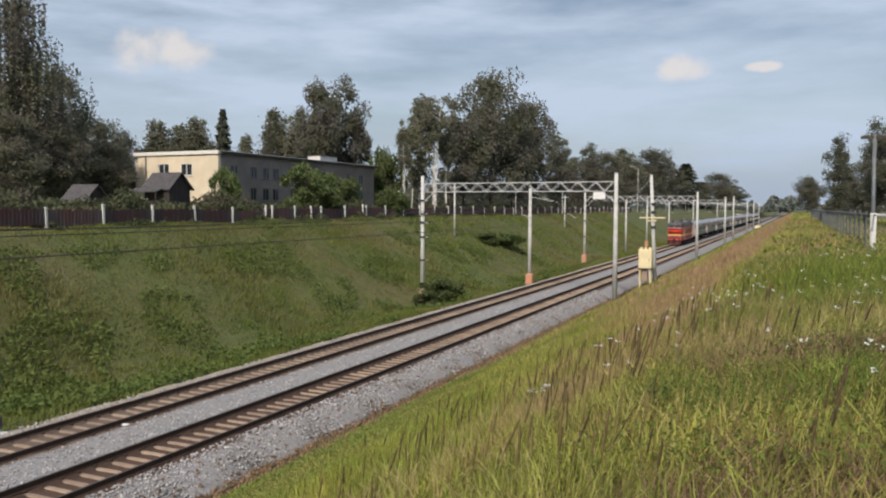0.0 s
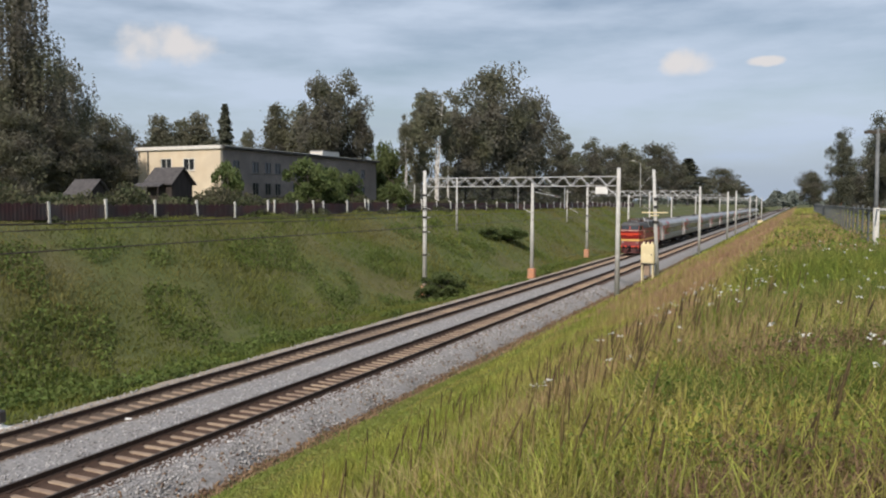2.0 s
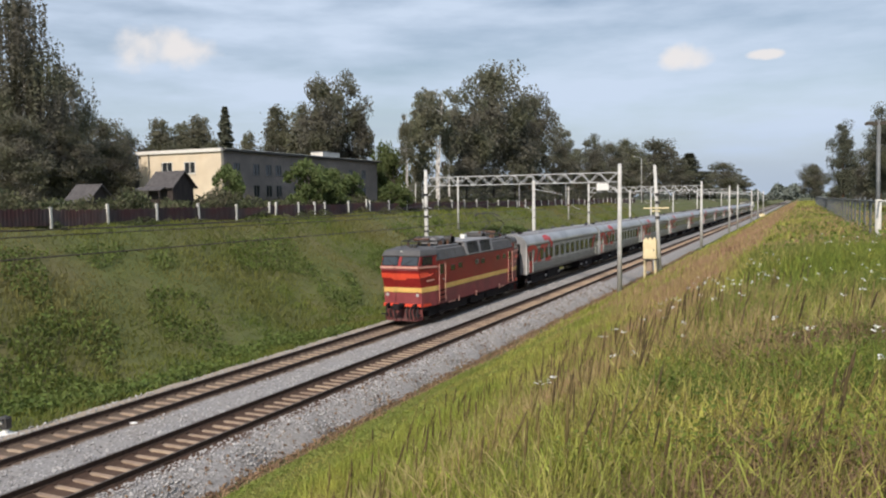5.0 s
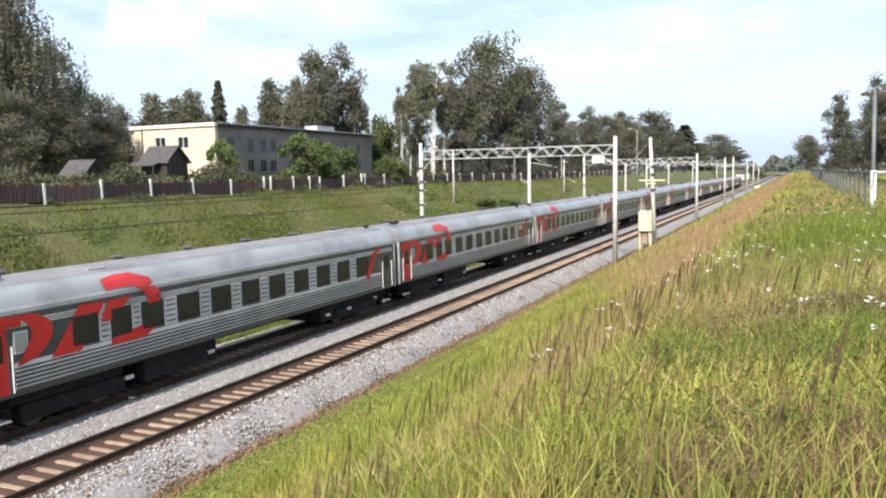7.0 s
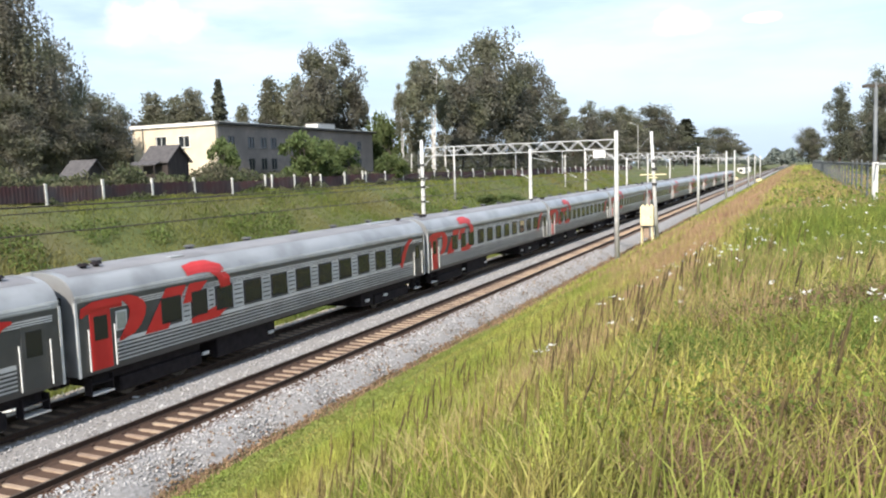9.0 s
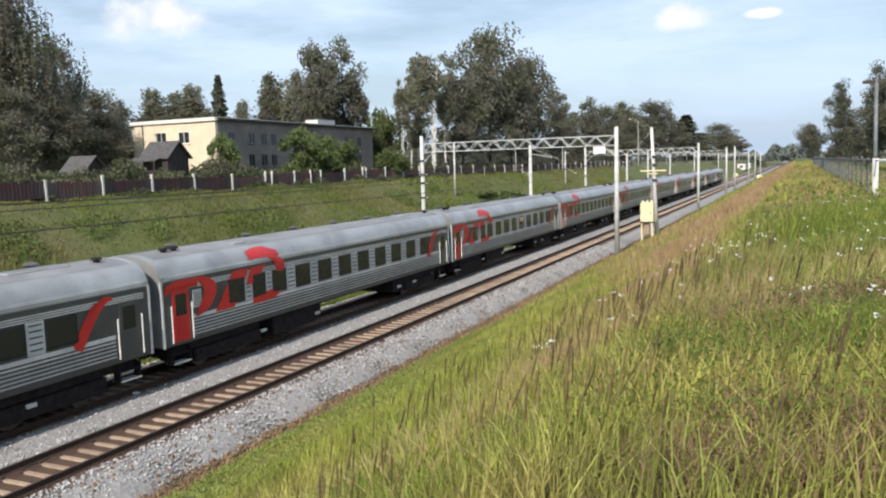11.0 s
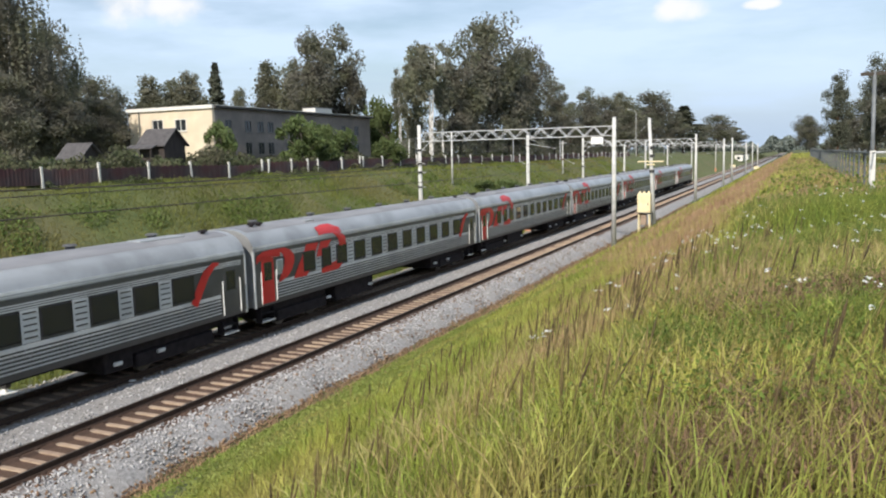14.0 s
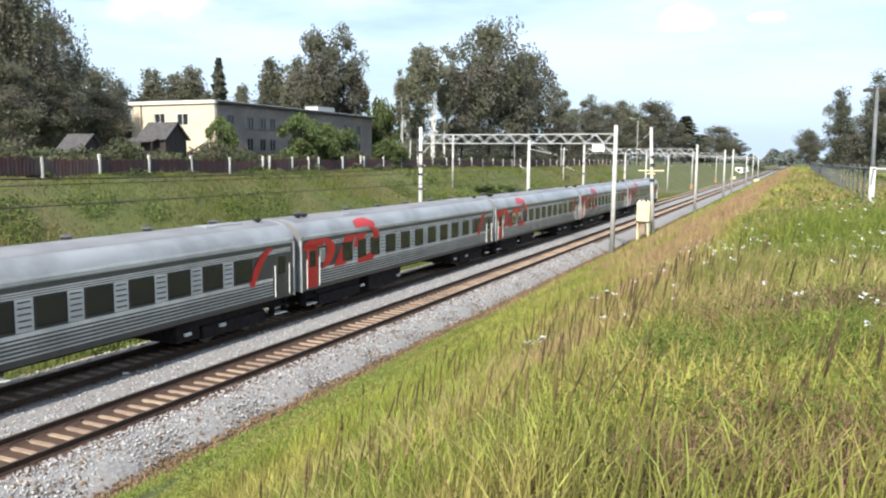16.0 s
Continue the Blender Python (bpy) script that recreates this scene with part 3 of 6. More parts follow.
def make_track(name, x, label):
    track = thing(name, label, "railway track", pose(x, 0, 0), kind="structure")
    for side in (-1, 1):
        gx = side * (GAUGE / 2 + 0.036)
        rail = part("rail", prism(bmesh.new(), rail_outline(gx), -60, 1200), M["rail_side"], track, "rusty steel rail")
        part("running_surface", boxed(gx - 0.034, gx + 0.034, -60, 1200, -0.0035, 0.0), M["rail_top"], rail, "worn shiny rail head")
    bm = bmesh.new()
    box(bm, -1.35, 1.35, -0.09, 0.09, -0.34, -0.215, 0.02)
    first = part("sleeper", bm, M["sleeper"], track)
    first.location = (0, 8.0, 0)
    me = first.data
    count = 300
    for i in range(1, count):
        again("sleeper", me, track, pose(rng.normal(0, 0.01), 8.0 + 0.545 * i, rng.normal(0, 0.006), 0, 0, rng.normal(0, 0.6)))
    far = bmesh.new()
    for i in list(range(-100, 0)) + list(range(count, 640)):
        box(far, -1.35, 1.35, 8 + 0.545 * i - 0.13, 8 + 0.545 * i + 0.13, -0.34, -0.215)
    tagged(part("far_sleepers", far, M["sleeper"], track), kind="stuff")
    # rail fastenings
    clip = bmesh.new()
    for i in range(0, 140):
        for gx in (-0.796, 0.796):
            for s in (-1, 1):
                box(clip, gx + s * 0.11 - 0.035, gx + s * 0.11 + 0.035, 8 + 0.545 * i - 0.05, 8 + 0.545 * i + 0.05, -0.22, -0.165)
    tagged(part("rail_clips", clip, M["rail_side"], track), kind="stuff")
    return track


make_track("track_far", TRACK_FAR, "rusty railway track on pale concrete sleepers")
make_track("track_near", TRACK_NEAR, "rusty railway track on tan concrete sleepers")


# ---------------------------------------------------------------- overhead line
def mast(parent, x, y, z0, z1, foundation=False, bands=False, lean=0.0):
    m = part("mast", rodded((x, y, z0 - 0.3), (x + lean, y, z1), 0.21, 0.15, 14), M["concrete"], parent, "round grey concrete mast", True)
    part("mast_cap", rodded((x + lean, y, z1), (x + lean, y, z1 + 0.06), 0.17, 0.12, 12), M["steel"], m)
    if foundation:
        bm = boxed(x - 0.36, x + 0.36, y - 0.36, y + 0.36, z0 - 0.6, z0 + 1.05, 0.06)
        part("foundation", bm, M["foundation"], parent, "orange-painted footing")
    for zb in (bands or ()):
        part("clamp_band", rodded((x, y, zb), (x, y, zb + 0.16), 0.235, 0.235, 14), M["dark_steel"], m)
        part("stand_off", rodded((x, y, zb + 0.08), (x + 0.55, y, zb + 0.08), 0.03, 0.03, 6), M["steel"], m)
    return m


def hanger(parent, x, y, zbeam, zwire):
    """A drop bracket with its insulators, registration arm and steady arm."""
    post = part("drop_bracket", rodded((x - 0.9, y, zbeam), (x - 0.9, y, zwire + 0.35), 0.035, 0.035, 6), M["steel"], parent)
    bm = bmesh.new()
    for k in range(4):
        rod(bm, (x - 0.8 + 0.09 * k, y, zwire + 0.4), (x - 0.75 + 0.09 * k, y, zwire + 0.4), 0.085, 0.04, 8)
    part("insulator", bm, M["insulator"], post)
    part("steady_arm", rodded((x - 0.45, y, zwire + 0.4), (x + 0.3, y, zwire + 0.02), 0.018, 0.018, 5), M["steel"], post)
    bm = bmesh.new()
    for k in range(4):
        rod(bm, (x, y, zbeam - 0.1 - 0.09 * k), (x, y, zbeam - 0.15 - 0.09 * k), 0.085, 0.04, 8)
    part("insulator", bm, M["insulator"], parent, "brown ribbed insulator string")


def gantry(y, xl, xr, zl, zr, top, b0, b1, bands=False, near=True):
    g = thing("catenary_gantry", "grey lattice-beam catenary gantry spanning the railway tracks", "gantry", group="catenary gantries")
    mast(g, xl, y, zl, top, True, bands)
    mast(g, xr, y, zr, top)
    part("top_chord", boxed(xl + 0.15, xr - 0.15, y - 0.31, y - 0.25, b1 - 0.06, b1), M["steel"], g)
    part("top_chord", boxed(xl + 0.15, xr - 0.15, y + 0.25, y + 0.31, b1 - 0.06, b1), M["steel"], g)
    part("bottom_chord", boxed(xl + 0.15, xr - 0.15, y - 0.31, y - 0.25, b0, b0 + 0.06), M["steel"], g)
    part("bottom_chord", boxed(xl + 0.15, xr - 0.15, y + 0.25, y + 0.31, b0, b0 + 0.06), M["steel"], g)
    n = max(8, int((xr - xl) / 0.75))
    step = (xr - xl - 0.4) / n
    meshes = {}
    for i in range(n):
        for yy in (-0.28, 0.28):
            up = i % 2
            if up not in meshes:
                o = part("brace", rodded((0, 0, b1 - 0.03 if up else b0 + 0.03), (step, 0, b0 + 0.03 if up else b1 - 0.03), 0.034, 0.034, 5), M["steel"], g)
                meshes[up] = o.data
                o.location = (xl + 0.2 + i * step, y + yy, 0)
            else:
                again("brace", meshes[up], g, pose(xl + 0.2 + i * step, y + yy, 0))
    for s, x in ((1, xl), (-1, xr)):
        part("knee_brace", rodded((x, y, b0 - 1.0), (x + s * 1.1, y, b0 + 0.03), 0.04, 0.04, 6), M["steel"], g)
    for x in (TRACK_FAR, TRACK_NEAR):
        hanger(g, x, y, b0, 6.2)
    return g


gantry(64.0, -30.9, -13.42, -1.6, -0.45, 9.86, 8.42, 9.24, bands=(2.2, 4.3, 5.6, 6.4, 7.6))
gantry(121.0, -30.2, -13.35, -1.3, -0.5, 9.45, 8.1, 8.9, bands=(2.5, 5.0, 6.5))
gantry(177.0, -30.2, -13.85, -1.3, -0.5, 9.5, 8.1, 8.9)
gantry(262.0, -30.2, -14.0, -1.3, -0.5, 9.5, 8.1, 8.9)
gantry(345.0, -30.2, -14.0, -1.3, -0.5, 9.5, 8.1, 8.9)


def single_mast(x, y, z0, z1, side, label, lean=0.0, foundation=False):
    t = thing("catenary_mast", label, "mast", group="catenary masts")
    mast(t, x, y, z0, z1, foundation, False, lean)
    if side:
        part("cantilever", rodded((x + lean, y, 8.2), (x + side * 3.0, y, 7.6), 0.035, 0.03, 6), M["steel"], t)
        part("stay", rodded((x + lean, y, z1 - 0.3), (x + side * 2.6, y, 7.7), 0.014, 0.014, 5), M["steel"], t)
        bm = bmesh.new()
        for k in range(4):
            rod(bm, (x + side * (2.4 + 0.09 * k), y, 7.7), (x + side * (2.45 + 0.09 * k), y, 7.7), 0.085, 0.04, 8)
        part("insulator", bm, M["insulator"], t)
    return t


single_mast(-25.25, 78.0, -0.85, 9.05, 1, "slim grey concrete mast with orange footing beside the track", 0, True)
lean = single_mast(-12.75, 80.0, -0.4, 10.35, -1, "leaning grey concrete mast with yellow crossarms", -0.55)
for z, w in ((6.05, 1.25), (5.75, 0.42)):
    part("crossarm", boxed(-13.1 - w, -13.1 + w, 79.72, 79.8, z, z + 0.12), M["cream"], lean, "pale yellow crossarm")
for z in (5.0, 6.5, 7.3):
    part("clamp_band", rodded((-12.98 - 0.03 * z / 6, 80, z), (-12.98 - 0.03 * z / 6, 80, z + 0.3), 0.25, 0.25, 12), M["dark_steel"], lean)
single_mast(-14.0, 203.0, -0.5, 10.0, -1, "grey concrete mast carrying a cantilever")
single_mast(-14.2, 306.0, -0.5, 9.8, -1, "grey concrete mast carrying a cantilever")
single_mast(-29.5, 150.0, -1.2, 8.6, 1, "grey concrete mast standing in the ditch")
single_mast(-29.5, 205.0, -1.2, 8.6, 1, "grey concrete mast standing in the ditch")
for y, z0, z1 in ((92.3, 4.7, 10.1), (144.8, 3.4, 9.5)):
    p = thing("line_pole", "slim grey concrete pole on the bank", "pole", group="bank poles")
    part("shaft", rodded((-40.0, y, z0 - 1.6), (-40.0, y, z1), 0.15, 0.10, 10), M["concrete"], p, "", True)
    part("arm", boxed(-40.7, -39.3, y - 0.05, y + 0.05, z1 - 0.5, z1 - 0.4), M["steel"], p)
sign_post = thing("signal_board", "white rectangular board on a lattice beam", "sign")
part("board", boxed(-28.6, -26.7, 119.5, 119.6, 8.4, 9.5, 0.02), M["white"], sign_post)
part("bracket", boxed(-27.7, -27.6, 119.6, 120.7, 8.7, 8.8), M["steel"], sign_post)


def wires():
    def span(bm, x, z, sag, stops, r):
        line = []
        for a, b in zip(stops, stops[1:]):
            k = max(2, int((b - a) / 8))
            pts = [(x, a + (b - a) * i / k, z - sag * 4 * (i / k) * (1 - i / k)) for i in range(k + 1)]
            line += pts if not line else pts[1:]
        last = None
        for p in line:
            ring_now = [bm.verts.new((p[0] + r * math.cos(1.2566 * i), p[1], p[2] + r * math.sin(1.2566 * i))) for i in range(5)]
            if last:
                for i in range(5):
                    bm.faces.new((last[i], last[(i + 1) % 5], ring_now[(i + 1) % 5], ring_now[i]))
            last = ring_now
    stops = [-112, -24, 64, 121, 177, 262, 345, 430, 600]
    for x, zc, low in ((TRACK_FAR, 6.22, 1.56), (TRACK_NEAR, 5.87, 1.44)):
        w = thing("overhead_line", "dark copper contact wire hung from a messenger cable", "overhead wire", group="overhead lines")
        bm = bmesh.new()
        span(bm, x, zc, 0.05, stops, 0.018)
        part("contact_wire", bm, M["wire"], w)
        bm = bmesh.new()
        span(bm, x, 7.9, low, stops, 0.016)
        part("messenger_wire", bm, M["wire"], w)
        bm = bmesh.new()
        for a, b in zip(stops[:-1], stops[1:]):
            n = max(3, int((b - a) / 9))
            for i in range(1, n):
                f = i / n
                rod(bm, (x, a + (b - a) * f, zc - 0.2 * f * (1 - f)), (x, a + (b - a) * f, 7.9 - 4 * low * f * (1 - f)), 0.006, 0.006, 4, False)
        tagged(part("droppers", bm, M["wire"], w), kind="stuff")


wires()


def relay_cabinet():
    c = thing("relay_cabinet", "cream steel relay cabinet on a stand beside the track", "cabinet", pose(-13.2, 77.0, -0.45))
    body = part("body", boxed(-0.62, 0.62, -0.4, 0.4, 1.7, 3.55, 0.03), M["cream"], c)
    part("door", boxed(-0.5, 0.5, -0.425, -0.403, 1.8, 3.3, 0.008), M["cream"], body, "cream door panel")
    part("handle", boxed(0.36, 0.42, -0.46, -0.425, 2.45, 2.65), M["dark_steel"], body)
    for k in (-0.4, 0.0, 0.4):
        part("lifting_lug", boxed(k - 0.1, k + 0.1, -0.1, 0.1, 3.55, 3.75, 0.02), M["cream"], body)
    part("shelf", boxed(-0.66, 0.66, -0.44, 0.44, 1.6, 1.7), M["dark_steel"], c)
    for x in (-0.5, 0.5):
        for y in (-0.3, 0.3):
            part("leg", boxed(x - 0.06, x + 0.06, y - 0.06, y + 0.06, -0.2, 1.6), M["cream"], c)
    part("cable_box", boxed(-0.34, 0.2, -0.25, 0.25, 0.5, 1.6, 0.02), M["sleeper"], c)


relay_cabinet()


def dwarf_signal():
    s = thing("dwarf_signal", "low white dwarf signal with black hood beside the rail", "signal", pose(-23.3, 16.75, -0.45))
    part("base", boxed(-0.42, 0.42, -0.3, 0.3, 0.0, 0.22, 0.05), M["white"], s, "white concrete base")
    part("stem", rodded((0, 0, 0.2), (0, 0, 0.4), 0.09, 0.08, 10), M["white"], s)
    head = part("head", boxed(-0.17, 0.17, -0.14, 0.14, 0.36, 0.78, 0.05), M["dark_steel"], s, "black signal head")
    part("lens", rodded((0, -0.14, 0.62), (0, -0.17, 0.62), 0.08, 0.08, 12), M["lamp"], head)
    part("hood", boxed(-0.12, 0.12, -0.26, -0.14, 0.70, 0.73), M["dark_steel"], head)


dwarf_signal()


# ---------------------------------------------------------------- train
SPEED, GAP_AT_6, COACH = 22.811, 35.54, 24.54
ROOF = ((1.53, 1.30), *[(1.53 * math.cos(math.pi * k / 26) ** 0.72, 3.45 + 0.91 * math.sin(math.pi * k / 26)) for k in range(13)], (0.0, 4.36))


def skin_x(z):
    """Half width of the coach at the height z."""
    zs, xs = [p[1] for p in ROOF], [p[0] for p in ROOF]
    return float(np.interp(z, zs, xs))


def band(bm, pts, off=0.024):
    """A strip on the coach's side through (y, z, half width) points."""
    rows = []
    for i, (y, z, w) in enumerate(pts):
        y0, z0 = pts[max(0, i - 1)][:2]
        y1, z1 = pts[min(len(pts) - 1, i + 1)][:2]
        d = Vector((y1 - y0, z1 - z0)).normalized()
        n = Vector((-d.y, d.x)) * w
        rows.append([bm.verts.new((skin_x(z + n.y * s) + off + 0.02 * min(1.0, max(0.0, (z + n.y * s - 3.08) * 12)), y + n.x * s, z + n.y * s)) for s in (-1, -0.33, 0.33, 1)])
    for a, b in zip(rows, rows[1:]):
        for k in range(3):
            bm.faces.new((a[k], a[k + 1], b[k + 1], b[k]))


def bogie(parent, y, axles, r, width=1.3):
    b = part("bogie", boxed(-width, width, y - axles[-1] - 0.7, y + axles[-1] + 0.7, 0.30, 0.80, 0.05), M["under"], parent, "grimy bogie frame")
    for a in sorted({-axles[-1], *axles} if len(axles) == 1 else {-axles[-1], 0.0, axles[-1]}):
        for s in (-1, 1):
            part("wheel", rodded((s * 0.70, y + a, r), (s * 0.83, y + a, r), r, r, 20), M["wheel"], b)
            part("axle_box", boxed(s * 1.05 - 0.14, s * 1.05 + 0.14, y + a - 0.17, y + a + 0.17, r - 0.17, r + 0.17, 0.03), M["under"], b)
            for q in (-0.34, 0.34):
                part("spring", rodded((s * 1.08, y + a + q, 0.28), (s * 1.08, y + a + q, 0.62), 0.10, 0.10, 8), M["under"], b)
    return b


def build_coach():
    c = thing("passenger_coach", "grey ribbed passenger coach with red livery shapes on the rails", "train coach", group="coaches of the train")
    y0, y1 = 0.28, COACH - 0.28
    low = [(-1.5, 1.17), (1.5, 1.17), (1.53, 1.30), (1.53, 3.45), (-1.53, 3.45), (-1.53, 1.30)]
    body = part("body", prism(bmesh.new(), low, y0, y1), M["coach_grey"], c)
    arch = [(x, z) for x, z in ROOF[1:]] + [(-x, z) for x, z in ROOF[-2:0:-1]]
    roof = part("roof", prism(bmesh.new(), arch, y0, y1), M["coach_roof"], c, "silver-grey arched roof", True)
    flat = roof.modifiers.new("edges", "EDGE_SPLIT")
    flat.split_angle = radians(40)
    # added duller sheet over the middle, so the pale shoulders read as highlights
    top = [(x, z + 0.006) for x, z in ROOF if x < 1.12 and z > 3.6]
    sheet = bmesh.new()
    rows = [[sheet.verts.new((x, y, z)) for x, z in [(q[0], q[1]) for q in top] + [(-q[0], q[1]) for q in top[-2::-1]]] for y in (y0 + 0.25, y1 - 0.25)]
    for k in range(len(rows[0]) - 1):
        sheet.faces.new((rows[0][k], rows[0][k + 1], rows[1][k + 1], rows[1][k]))
    part("roof_top", sheet, M["roof_top"], roof, "duller grey roof top that leaves the shoulders highlighted")
    for y, q in ((y0, -1), (y1, 1)):
        part("end_panel", prism(bmesh.new(), [(-1.5, 1.2), (1.5, 1.2)] + [(x * 0.98, z - 0.02) for x, z in arch], *sorted((y + q * 0.004, y + q * 0.02))), M["coach_roof"], body, "pale grey end wall")
        for s in (-1, 1):
            part("corner_moulding", boxed(*sorted((s * 1.47, s * 1.545)), *sorted((y - q * 0.05, y + q * 0.035)), 1.17, 3.47), M["coach_light"], body, "pale corner moulding")
    for s in (-1, 1):
        bm = bmesh.new()
        for z in (1.44, 1.56, 1.68, 1.80):
            box(bm, s * 1.53 - 0.02, s * 1.53 + 0.022, 1.75, 22.75, z, z + 0.05)
        part("lower_ribs", bm, M["coach_grey"], body)
        for z in (1.38, 1.50, 1.62, 1.74, 1.86):
            part("pale_line", boxed(s * 1.53 - 0.014, s * 1.53 + 0.015, 1.75, 22.75, z, z + 0.045), M["coach_light"], body)
        part("waist_band", boxed(s * 1.53 - 0.016, s * 1.53 + 0.016, 1.75, 22.75, 1.97, 2.10), M["coach_light"], body, "pale waist band")
        bm = bmesh.new()
        for z in (3.10, 3.17, 3.24, 3.50, 3.57):
            box(bm, s * 1.53 - 0.012, s * 1.53 + 0.012, 0.5, 24.0, z, z + 0.035)
        part("upper_ribs", bm, M["coach_light"], body)
        part("eaves_rail", boxed(s * 1.5 - 0.03, s * 1.5 + 0.025, y0, y1, 3.60, 3.66), M["coach_light"], roof)
        windows = [(4.15, 0.85), (5.55, 0.7), (6.9, 0.85)] + [(8.6 + 1.745 * k, 0.98) for k in range(8)]
        prev = None
        for y, w in windows:
            f = part("window", boxed(s * 1.53 - 0.01, s * 1.53 + 0.028, y - w / 2 - 0.05, y + w / 2 + 0.05, 2.19, 3.07, 0.006), M["rubber"], body, "dark sealed window")
            part("pane", boxed(s * 1.53 - 0.01, s * 1.53 + 0.034, y - w / 2, y + w / 2, 2.23, 3.03, 0.004), M["coach_pane"], f)
            if prev and y > 4.5:
                a, b = prev + 0.09, y - w / 2 - 0.09
                part("pier_panel", boxed(s * 1.53 - 0.01, s * 1.53 + 0.009, a, b, 2.12, 3.08), M["coach_light"], body, "pale panel between windows")
                bm = bmesh.new()
                for z in (2.24, 2.42, 2.60, 2.78, 2.95):
                    box(bm, s * 1.53 - 0.01, s * 1.53 + 0.02, a + 0.08, b - 0.08, z, z + 0.05)
                part("pier_ribs", bm, M["coach_grey"], body)
            prev = y + w / 2
        fw = part("window", boxed(s * 1.53 - 0.01, s * 1.53 + 0.012, 1.75, 2.20, 2.35, 2.98, 0.004), M["coach_light"], body, "frosted washroom window")
        part("pane", boxed(s * 1.53 - 0.01, s * 1.53 + 0.016, 1.79, 2.16, 2.4, 2.93), M["frost"], fw)
        for y, colour, label in ((1.15, "logo", "red entrance door"), (23.35, "coach_grey", "grey end door")):
            d = part("door", boxed(s * 1.53 - 0.02, s * 1.53 + 0.014, y - 0.4, y + 0.4, 1.28, 3.12, 0.01), M[colour], body, label)
            part("pane", boxed(s * 1.53 - 0.01, s * 1.53 + 0.02, y - 0.26, y + 0.26, 2.2, 2.95, 0.004), M["coach_pane"], d)
            for q in (-0.5, 0.5):
                part("handrail", rodded((s * 1.58, y + q, 1.3), (s * 1.58, y + q, 2.6), 0.022, 0.022, 6), M["white"], body)
            st = part("steps", boxed(s * 1.30 - 0.2, s * 1.30 + 0.2, y - 0.42, y + 0.42, 0.5, 0.54), M["steel"], c)
            part("step", boxed(s * 1.30 - 0.16, s * 1.30 + 0.16, y - 0.40, y + 0.40, 0.82, 0.86), M["under"], st)
            for q in (-0.42, 0.42):
                part("hanger", boxed(s * 1.3 - 0.15, s * 1.3 + 0.15, y + q - 0.02, y + q + 0.02, 0.5, 1.05), M["under"], st)
    # red livery shapes, each a plain painted strip
    for pts in (
        [(0.42, 2.98, 0.04), (0.50, 3.16, 0.14), (0.85, 3.26, 0.16), (1.4, 3.28, 0.16), (2.0, 3.27, 0.16)],
        [(5.0, 3.84, 0.18), (5.6, 3.90, 0.20), (6.2, 3.88, 0.22), (6.7, 3.66, 0.28), (6.95, 3.25, 0.30), (7.0, 2.8, 0.28), (6.9, 2.42, 0.27), (6.5, 2.16, 0.22), (5.8, 2.08, 0.17), (5.1, 2.02, 0.10)],
        [(21.3, 1.95, 0.18), (21.65, 2.5, 0.19), (22.0, 3.0, 0.19), (22.4, 3.28, 0.11), (22.7, 3.3, 0.04)],
    ):
        bm = bmesh.new()
        band(bm, pts)
        part("livery_shape", bm, M["logo"], body, "plain red painted shape")
    for rows in (((2.02, 1.80, 1.95), (2.15, 1.90, 2.45), (2.4, 2.08, 2.78), (2.7, 2.28, 2.98), (2.95, 2.32, 3.02), (3.15, 2.20, 2.92), (3.32, 1.98, 2.65), (3.43, 1.9, 2.30)),
                 ((2.00, 2.90, 3.95), (2.45, 3.25, 4.28), (2.9, 3.60, 4.62), (3.38, 3.95, 4.92)),
                 ((2.72, 4.72, 5.20), (3.05, 4.88, 5.62), (3.38, 5.08, 6.02))):
        bm, last = bmesh.new(), None
        for z, a, b in rows:
            cut = [bm.verts.new((skin_x(z) + 0.0255, a + (b - a) * k / 3, z)) for k in range(4)]
            if last:
                for k in range(3):
                    bm.faces.new((last[k], last[k + 1], cut[k + 1], cut[k]))
            last = cut
        part("livery_shape", bm, M["logo"], body, "plain red painted shape")
    # gangways, couplers, underframe
    for y, q in ((y0, -1), (y1, 1)):
        bellows = bmesh.new()
        for k in range(3):
            box(bellows, -0.98 + 0.04 * (k % 2), 0.98 - 0.04 * (k % 2), *sorted((y + q * (0.03 + 0.078 * k), y + q * (0.03 + 0.078 * (k + 1)))), 1.15, 3.62 - 0.04 * (k % 2))
        part("gangway", bellows, M["rubber"], c, "black rubber gangway bellows")
        part("coupler", boxed(-0.15, 0.15, min(y, y + q * 0.27), max(y, y + q * 0.27), 0.9, 1.14, 0.03), M["steel"], c, "pale steel coupler")
        for s in (-1, 1):
            part("buffer", rodded((s * 0.9, y, 1.08), (s * 0.9, y + q * 0.22, 1.08), 0.17, 0.2, 12), M["under"], c)
    part("underframe", boxed(-0.34, 0.34, 1.0, COACH - 1.0, 0.86, 1.17), M["under"], c, "dark centre sill")
    for a, b in ((0.9, 5.7), (17.6, COACH - 0.9)):
        part("floor_frame", boxed(-1.30, 1.30, a, b, 0.86, 1.16), M["under"], c)
    for a, b, w, z in ((6.6, 10.2, 1.32, 0.34), (17.4, 18.6, 1.28, 0.40)):
        part("equipment_box", boxed(-w, w, a, b, z, 1.16, 0.04), M["under"], c, "dark underfloor box")
    for y in (5.75, 9.7, 17.7, 19.6):
        part("air_valve", boxed(1.30, 1.40, y, y + 0.34, 0.62, 0.74, 0.02), M["coach_light"], c, "pale valve cover")
    for s in (-1, 1):
        part("side_sill", boxed(*sorted((s * 1.36, s * 1.42)), 0.9, COACH - 0.9, 1.10, 1.168), M["under"], c)
